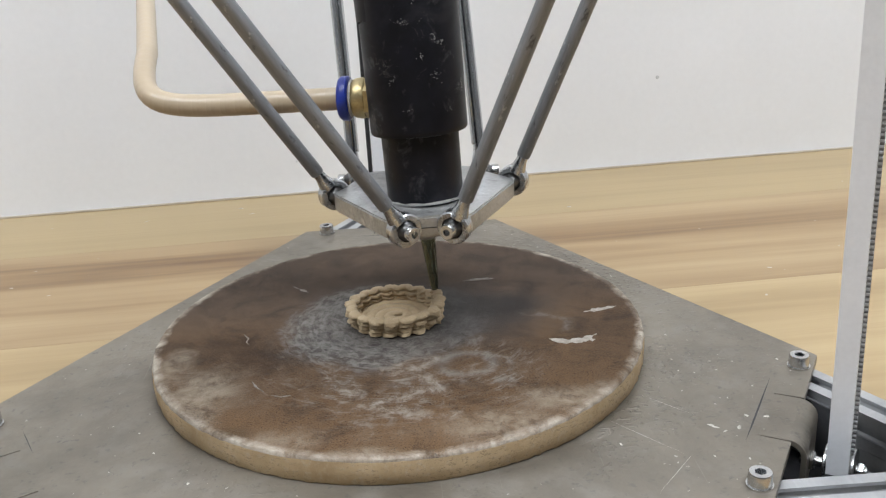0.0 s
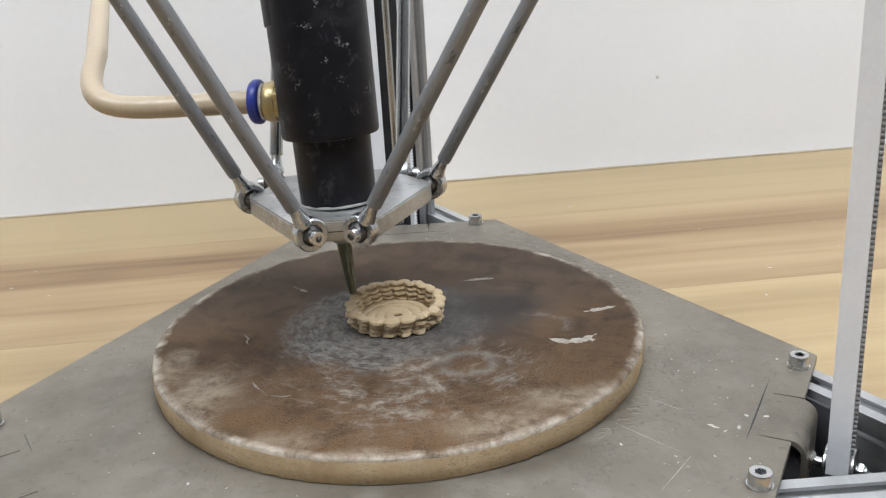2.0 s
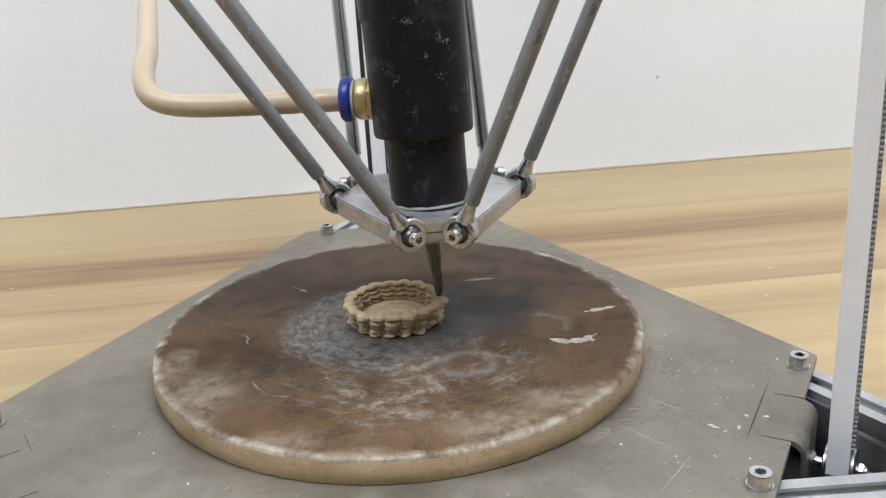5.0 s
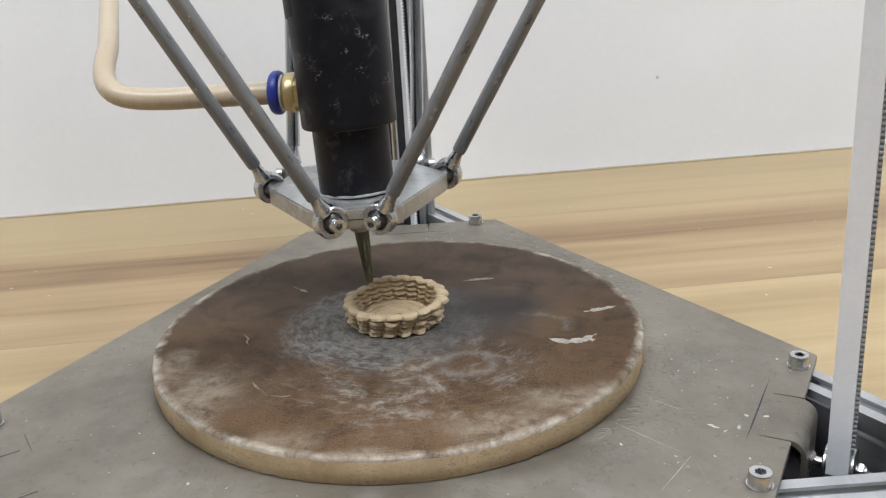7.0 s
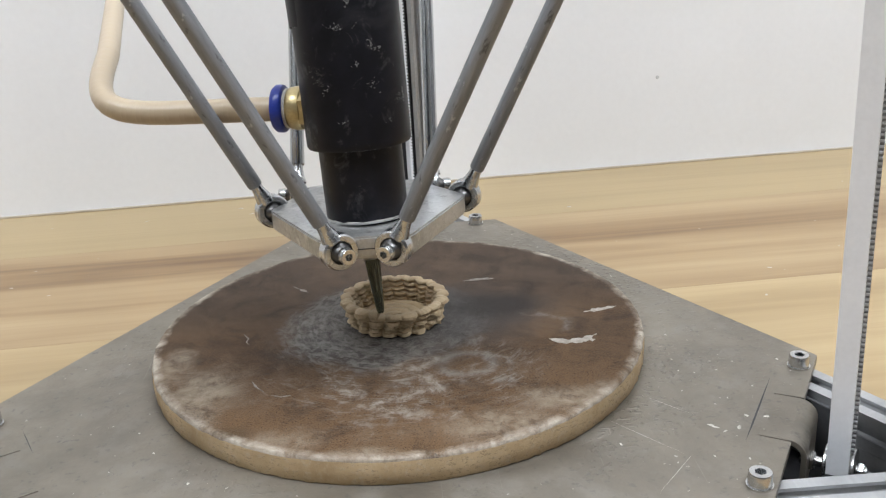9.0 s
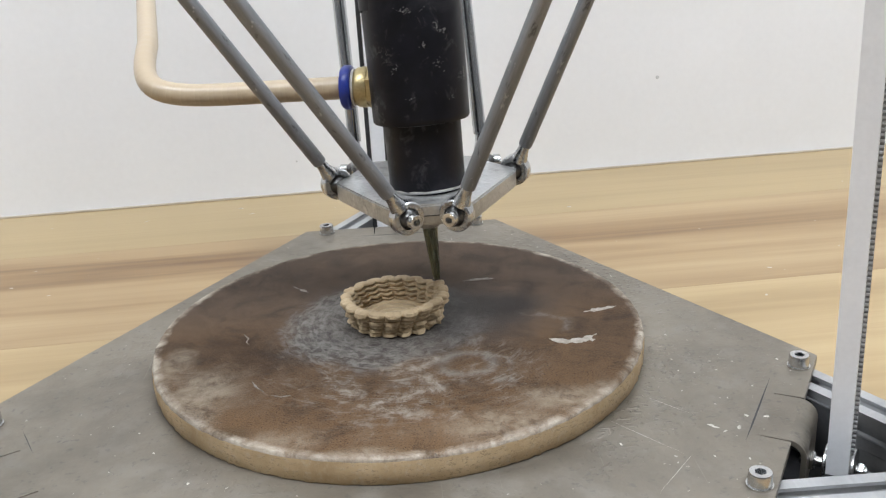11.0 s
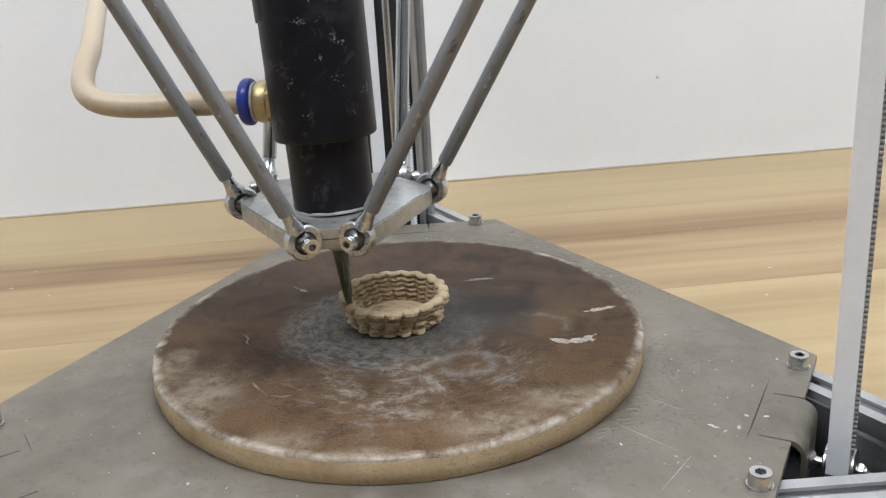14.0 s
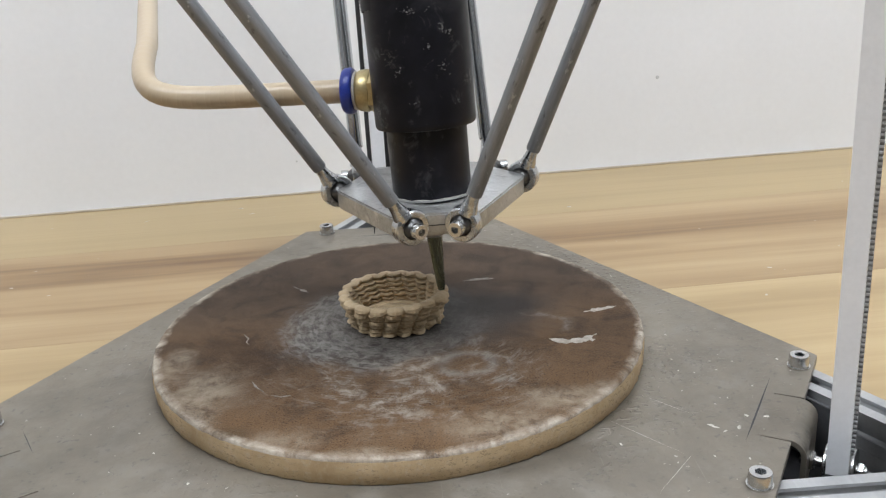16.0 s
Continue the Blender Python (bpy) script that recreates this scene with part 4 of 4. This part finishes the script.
def clay_flecks():
    """Clumps of small dried splashes on the barrel's front, each fleck a low irregular mound."""
    rnd = random.Random(21)
    bm = bmesh.new()
    for ang, h, n, wa, wh, size in ((-100, 0.0475, 26, 8, 0.0010, 0.00026), (-66, 0.0405, 10, 4, 0.0012, 0.00034), (-57, 0.0385, 14, 6, 0.0007, 0.00034), (-82, 0.0335, 12, 3, 0.0014, 0.00022),
                                    (-66, 0.0245, 14, 6, 0.0022, 0.00022), (-118, 0.0245, 9, 4, 0.0014, 0.00022), (-86, 0.0570, 16, 3, 0.0022, 0.0005), (-80, 0.0480, 6, 3, 0.001, 0.0002),
                                    (-26, 0.0200, 16, 1.5, 0.0030, 0.00026), (-112, 0.078, 12, 8, 0.002, 0.0003), (-70, 0.072, 12, 7, 0.002, 0.0003), (-104, 0.012, 6, 5, 0.001, 0.0002), (-52, 0.011, 6, 4, 0.001, 0.0002)):
        for _ in range(n):
            a0, z0 = radians(ang + rnd.gauss(0, wa * 0.6)), 0.0872 + Z + h + rnd.gauss(0, wh * 0.6)
            sx, sz, tilt = size * rnd.uniform(0.5, 2.6), size * rnd.uniform(0.4, 1.0), rnd.uniform(-1.1, 0.7)
            ring = []
            for k in range(7):
                q = k * math.tau / 7
                u, w = sx * rnd.uniform(0.5, 1.3) * math.cos(q), sz * rnd.uniform(0.5, 1.3) * math.sin(q)
                u, w = u * math.cos(tilt) - w * math.sin(tilt), u * math.sin(tilt) + w * math.cos(tilt)
                a = a0 + u / 0.0214
                ring.append(bm.verts.new((0.02125 * math.cos(a), 0.02125 * math.sin(a), z0 + w)))
            tip = bm.verts.new((0.0217 * math.cos(a0), 0.0217 * math.sin(a0), z0))
            for k in range(7):
                bm.faces.new((ring[k], ring[(k + 1) % 7], tip))
    return bm


def wrap_patch():
    """A stiff ragged patch of old black wrapping on the barrel's flank."""
    bm = bmesh.new()
    cols = []
    for i in range(15):
        a = radians(158 + 4.2 * i)
        low = 0.0872 + Z + 0.0485 + 0.0016 * noise.noise(Vector((i * 0.7, 3.0, 0.0))) + (0.004 if i in (0, 14) else 0)
        lift = 0.0211 + 0.0011 * math.sin(math.pi * i / 14)
        cols.append([bm.verts.new((r * math.cos(a), r * math.sin(a), z)) for r, z in ((0.0208, low), (lift, low), (lift + 0.0003, low + 0.012), (lift, 0.20), (0.0208, 0.20))])
    for p, q in zip(cols, cols[1:]):
        for k in range(5):
            bm.faces.new((p[k], q[k], q[(k + 1) % 5], p[(k + 1) % 5]))
    bm.faces.new(cols[0])
    bm.faces.new(cols[-1][::-1])
    return bm


part("wrapping", wrap_patch(), M_BARREL, head, "ragged black wrapping", AXLE)


def clay_line():
    """Uneven bead of dried clay where the coupling meets the effector."""
    secs = []
    for i in range(97):
        a = math.tau * i / 96
        w = 0.00022 + 0.00022 * noise.noise(Vector((math.cos(a) * 5, math.sin(a) * 5, 0.4)))
        secs.append([((0.0167 + w * math.cos(q)) * math.cos(a), (0.0167 + w * math.cos(q)) * math.sin(a), 0.0034 + w * (0.6 + math.sin(q))) for q in (0, 1.05, 2.1, 3.14, 4.2, 5.24)])
    return sweep(None, secs)


part("clay_line", clay_line(), M_RIMCLAY, head, "pale dried clay round the barrel's foot", AXLE)
part("clay_flecks", clay_flecks(), M_FLECK, head, "dried grey clay splashes on the barrel", AXLE)
NOZ = along((0, 0, 0), (-0.0024, -0.0016, 0.034), (1, 0, 0))
part("nozzle_hub", lathe([(0.0046, 0.0275), (0.0052, 0.0280), (0.0054, 0.0292), (0.0056, 0.0350), (0.0062, 0.0360), (0.0062, 0.0440)], 32), M_ALU, head, "aluminium nozzle holder", NOZ)
part("nozzle", lathe([(0.0011, 0.0), (0.0015, 0.0001), (0.0020, 0.003), (0.0034, 0.0240), (0.0036, 0.0280), (0.0038, 0.0330)], 32), M_NOZZLE, head, "tapered olive plastic nozzle tip", NOZ)

# pair bolts along each side of the effector, with the ball of each joint
BOLT_MESH = finish(cap_screw(0.0031, 0.0032), "bolt", [M_STEEL, M_ZINC])
BALL_MESH = finish(lathe([(0.0022, -0.0056), (0.0026, -0.0054), (0.0028, -0.0046), (0.0040, -0.0030), (0.0046, -0.0012), (0.0047, 0.0), (0.0046, 0.0012), (0.0040, 0.0030), (0.0028, 0.0046), (0.0026, 0.0054), (0.0022, 0.0056)], 28), "joint_ball", M_DARKSTEEL)
for deg in (-30, 90, 210):
    for s in (-1, 1):
        x, y = JOINT[deg, s]
        axis = Vector((*(pair_axis(deg)[0] * s), 0))
        c = EFF @ Vector((x, y, 0))
        m = along(c, c + (EFF.to_3x3() @ axis), (0, 0, 1))
        jb = new("joint_ball", BALL_MESH)
        jb.parent, jb.matrix_basis = head, m
        bo = new("bolt", BOLT_MESH)
        bo.parent, bo.matrix_basis = head, m @ pose(0, 0, 0.0052)
        tagged(bo, "socket head bolt")

# air fitting at the barrel's side
FIT_DIR = Vector((-1, 0.20, 0.0)).normalized()
f0 = Vector((-0.0233, 0.0035, 0.1013 - TIP0))
FM = along(f0, f0 + FIT_DIR, (0, 0, 1))
brass = part("brass_fitting", lathe([(0.0070, -0.009), (0.0078, -0.0080), (0.0090, -0.0076), (0.0093, -0.0070), (0.0093, 0.0012), (0.0086, 0.0022), (0.0070, 0.0026)], 6), M_BRASS, head, "hexagonal brass fitting", FM)
part("dome", lathe([(0.0070, 0.0010), (0.0086, 0.0016), (0.0090, 0.0032), (0.0086, 0.0060), (0.0074, 0.0078), (0.0060, 0.0084)], 40), M_BRASS, brass, "round brass shoulder")
part("ring", lathe([(0.0060, 0.0070), (0.0080, 0.0074), (0.0082, 0.0082), (0.0076, 0.0088), (0.0060, 0.0090)], 40), M_RIMCLAY, brass, "pale sealing ring")
part("release_collar", lathe([(0.0070, 0.0084), (0.0090, 0.0086), (0.0096, 0.0092), (0.0098, 0.0102), (0.0097, 0.0120), (0.0088, 0.0132), (0.0060, 0.0138)], 48), M_BLUE, head, "blue push-fit collar", FM)

# ---- push arms ----
ARM_L = 0.3364
# how far each arm reaches sideways to its carriage, from the machine's middle
FOOT = {(-30, -1): (0.1296, -0.0803), (-30, 1): (0.1291, -0.0767), (90, -1): (0.0077, 0.1454), (90, 1): (0.0063, 0.1539),
        (210, -1): (-0.1407, -0.0741), (210, 1): (-0.1434, -0.0724)}


def arm_mesh_parts(parent, skin, label):
    """Tube along z with a rod end at each end; ring axis along x."""
    part("tube", lathe([(0.0024, 0.0136), (0.0031, 0.0138), (0.0032, 0.0146), (0.0032, ARM_L - 0.0146), (0.0031, ARM_L - 0.0138), (0.0024, ARM_L - 0.0136)], 28), skin, parent, label)
    for z, flip in ((0, 0), (ARM_L, 180)):
        bm = bmesh.new()
        ring = pose(0, 0, 0, 0, 90, 0)
        lathe([(0.0046, -0.0027), (0.0066, -0.0029), (0.0072, -0.0022), (0.0072, 0.0022), (0.0066, 0.0029), (0.0046, 0.0027), (0.0043, 0.0016), (0.0043, -0.0016), (0.0046, -0.0027)], 36, bm, ring)
        lathe([(0.0040, 0.0052), (0.0035, 0.0075), (0.0028, 0.0100), (0.0025, 0.0120), (0.0025, 0.0150)], 20, bm)
        part("rod_end", bm, M_ZINC, parent, "zinc plated rod end", pose(0, 0, z, flip))


ARMS = []
for degs, skin, label, tube in (((-30, 210), M_TUBE, "grey tubular push arm with zinc rod ends beside the barrel", "grey metal tube"),
                                ((90,), M_CHROME, "polished steel push arm with zinc rod ends behind the barrel", "polished steel tube")):
    proto = thing("push_arm", label, "push arm", None, "push arms")
    arm_mesh_parts(proto, skin, tube)
    for k, (deg, s) in enumerate(itertools.product(degs, (-1, 1))):
        ARMS.append((copy_thing(proto, Matrix()) if k else proto, deg, s))

# ---- air hose, a row of short rigid lengths ----
hose = thing("air_hose", "milky tan air hose bending upwards from the fitting", "hose")
HOSE_N = 84
SEG_LEN = 0.0032


def hose_length(r):
    """A short straight length with round ends, so that neighbours meet in a smooth bend."""
    low = [(r * math.sin(radians(a)), -r * math.cos(radians(a))) for a in (20, 35, 50, 62, 74, 83)]
    return finish(lathe(low + [(r, 0.0), (r, SEG_LEN)] + [(q, SEG_LEN - z) for q, z in reversed(low)], 32), "hose_length", M_HOSE)


SEG_MESH = [hose_length(0.0050 + 0.00003 * k) for k in range(2)]
HOSE = []
for i in range(HOSE_N):
    ob = new("hose_length", SEG_MESH[i % 2])
    ob.parent = hose
    HOSE.append(ob)


def bez(p, u):
    """A smooth curve through the control points p, by repeated blending."""
    p = [Vector(q) for q in p]
    while len(p) > 1:
        p = [a.lerp(b, u) for a, b in zip(p, p[1:])]
    return p[0]


def hose_line(x, y, z):
    """Middle line of the hose when the head stands at x, y, z."""
    start = Vector((x, y, z)) + f0 + FIT_DIR * 0.012
    dx, dy, dz = x - 0.018, y - 0.0152, z - TIP0
    bend = Vector((-0.1038 + 0.62 * dx - 0.091 * dy, 0.036 + 0.85 * dy, 0.1080 + dz))
    far = Vector((-0.1281 + 0.644 * dx - 0.139 * dy, 0.164 + 0.5 * dy, 0.136 + 0.7 * dz))
    elbow = bend + Vector((0.001, -0.003, -0.0082))
    pts = [start.lerp(elbow, i / 12) for i in range(8)]
    after = bend.lerp(far, 0.34)
    corner = [pts[-1], elbow + Vector((0.010, 0, 0)), elbow + Vector((-0.005, 0.003, 0.001)), bend + Vector((-0.004, 0, 0)), after]
    pts += [bez(corner, (i + 1) / 30) for i in range(30)]
    pts += [after.lerp(far, (i + 1) / 4) for i in range(12)]
    lens = [0.0]
    for p, q in zip(pts, pts[1:]):
        lens.append(lens[-1] + (q - p).length)
    return pts, lens


def hose_poses(x, y, z):
    pts, lens = hose_line(x, y, z)
    gap = SEG_LEN
    arr = np.array([tuple(p) for p in pts])

    def at(d):
        return Vector([float(np.interp(d, lens, arr[:, k])) for k in range(3)])
    return [along(at(i * gap), at((i + 1) * gap), (0, 1, 0)) for i in range(HOSE_N)]


# ---- crumbs of clay on the plate and table ----
def crumbs(count, area, z, seed, sizes):
    rnd = random.Random(seed)
    verts, faces = [], []
    made = 0
    while made < count:
        x, y = area(rnd)
        if x is None:
            continue
        s = rnd.uniform(*sizes) * rnd.choice((0.5, 0.6, 0.8, 1.0, 1.5))
        a = rnd.uniform(0, 6.28)
        k = len(verts)
        for q in range(6):
            b = a + q * math.pi / 3
            u, w = s * rnd.uniform(0.5, 1.7) * math.cos(b - a), s * rnd.uniform(0.25, 0.8) * math.sin(b - a)
            verts.append((x + u * math.cos(a) - w * math.sin(a), y + u * math.sin(a) + w * math.cos(a), z))
        verts.append((x, y, z + s * rnd.uniform(0.15, 0.4)))
        for q in range(6):
            faces.append((k + q, k + (q + 1) % 6, k + 6))
        made += 1
    me = bpy.data.meshes.new("clay_crumbs")
    me.from_pydata(verts, [], faces)
    me.materials.append(M_CRUMB)
    return new("clay_crumbs", me)


def on_plate(rnd):
    deg = rnd.choice(TOWERS)
    a, r = rnd.uniform(-62, 62), rnd.uniform(0.114, 0.172)
    x, y = polar(r, deg + a)
    for d in (30, 150, 270):
        b = radians(d + PHI)
        if (x - OX) * math.cos(b) + (y - OY) * math.sin(b) > SIDE_D - 0.004:
            return None, None
    if r * math.cos(radians(a)) > CUT_D - 0.014 or math.hypot(x, y) < 0.112:
        return None, None
    return x, y


def on_table(rnd):
    x, y = rnd.uniform(-0.33, 0.42), rnd.uniform(0.1, 0.36)
    for d in (30, 150, 270):
        b = radians(d + PHI)
        if (x - OX) * math.cos(b) + (y - OY) * math.sin(b) > 0.16:
            return x, y
    return None, None


tagged(crumbs(360, on_plate, PLATE_Z - 0.0001, 3, (0.0003, 0.0008)), "pale dried clay crumbs scattered on the metal plate", "clay crumbs", kind="stuff")


def near_tower(rnd):
    x, y = uv(-30, rnd.uniform(0.128, 0.166), rnd.uniform(-0.055, 0.05))
    return x, y


tagged(crumbs(38, near_tower, PLATE_Z - 0.0001, 8, (0.0005, 0.0011)), "pale flat chips of dried clay beside the tower's lip", "clay chips", kind="stuff")
tagged(crumbs(60, on_table, TABLE_Z - 0.0001, 5, (0.0008, 0.0018)), "pale dried clay crumbs scattered on the table", "clay crumbs", kind="stuff")


# ---- what moves ----
def motions():
    rows_head = []
    rows_arm = [[] for _ in ARMS]
    rows_hose = [[] for _ in HOSE]
    for t, mx, my in TRACK:
        x, y, z = mx / 1000, my / 1000, TIP0 + RISE * t
        m = pose(x, y, z)
        rows_head.append((t, m))
        for k, (ob, deg, s) in enumerate(ARMS):
            bxy = JOINT[deg, s]
            lo = m @ EFF @ Vector((*bxy, 0))
            hx, hy = FOOT[deg, s][0] - x, FOOT[deg, s][1] - y
            hi = lo + Vector((hx, hy, math.sqrt(ARM_L ** 2 - hx * hx - hy * hy)))
            side = (m @ EFF).to_3x3() @ Vector((*pair_axis(deg)[0], 0))
            rows_arm[k].append((t, along(lo, hi, side)))
        for k, q in enumerate(hose_poses(x, y, z)):
            rows_hose[k].append((t, q))
    walk(head, rows_head)
    for (ob, _, _), rows in zip(ARMS, rows_arm):
        walk(ob, rows)
    for ob, rows in zip(HOSE, rows_hose):
        walk(ob, rows)
    # each length of bead comes up into place as the nozzle has passed over it
    for ob, t, zc in PIECES:
        low = pose(0, 0, -zc - 0.0055)
        t = min(max(t, 0.07), 15.97)
        walk(ob, [(0.0, low), (t - 0.034, low), (t, Matrix()), (16.0, Matrix())])


motions()
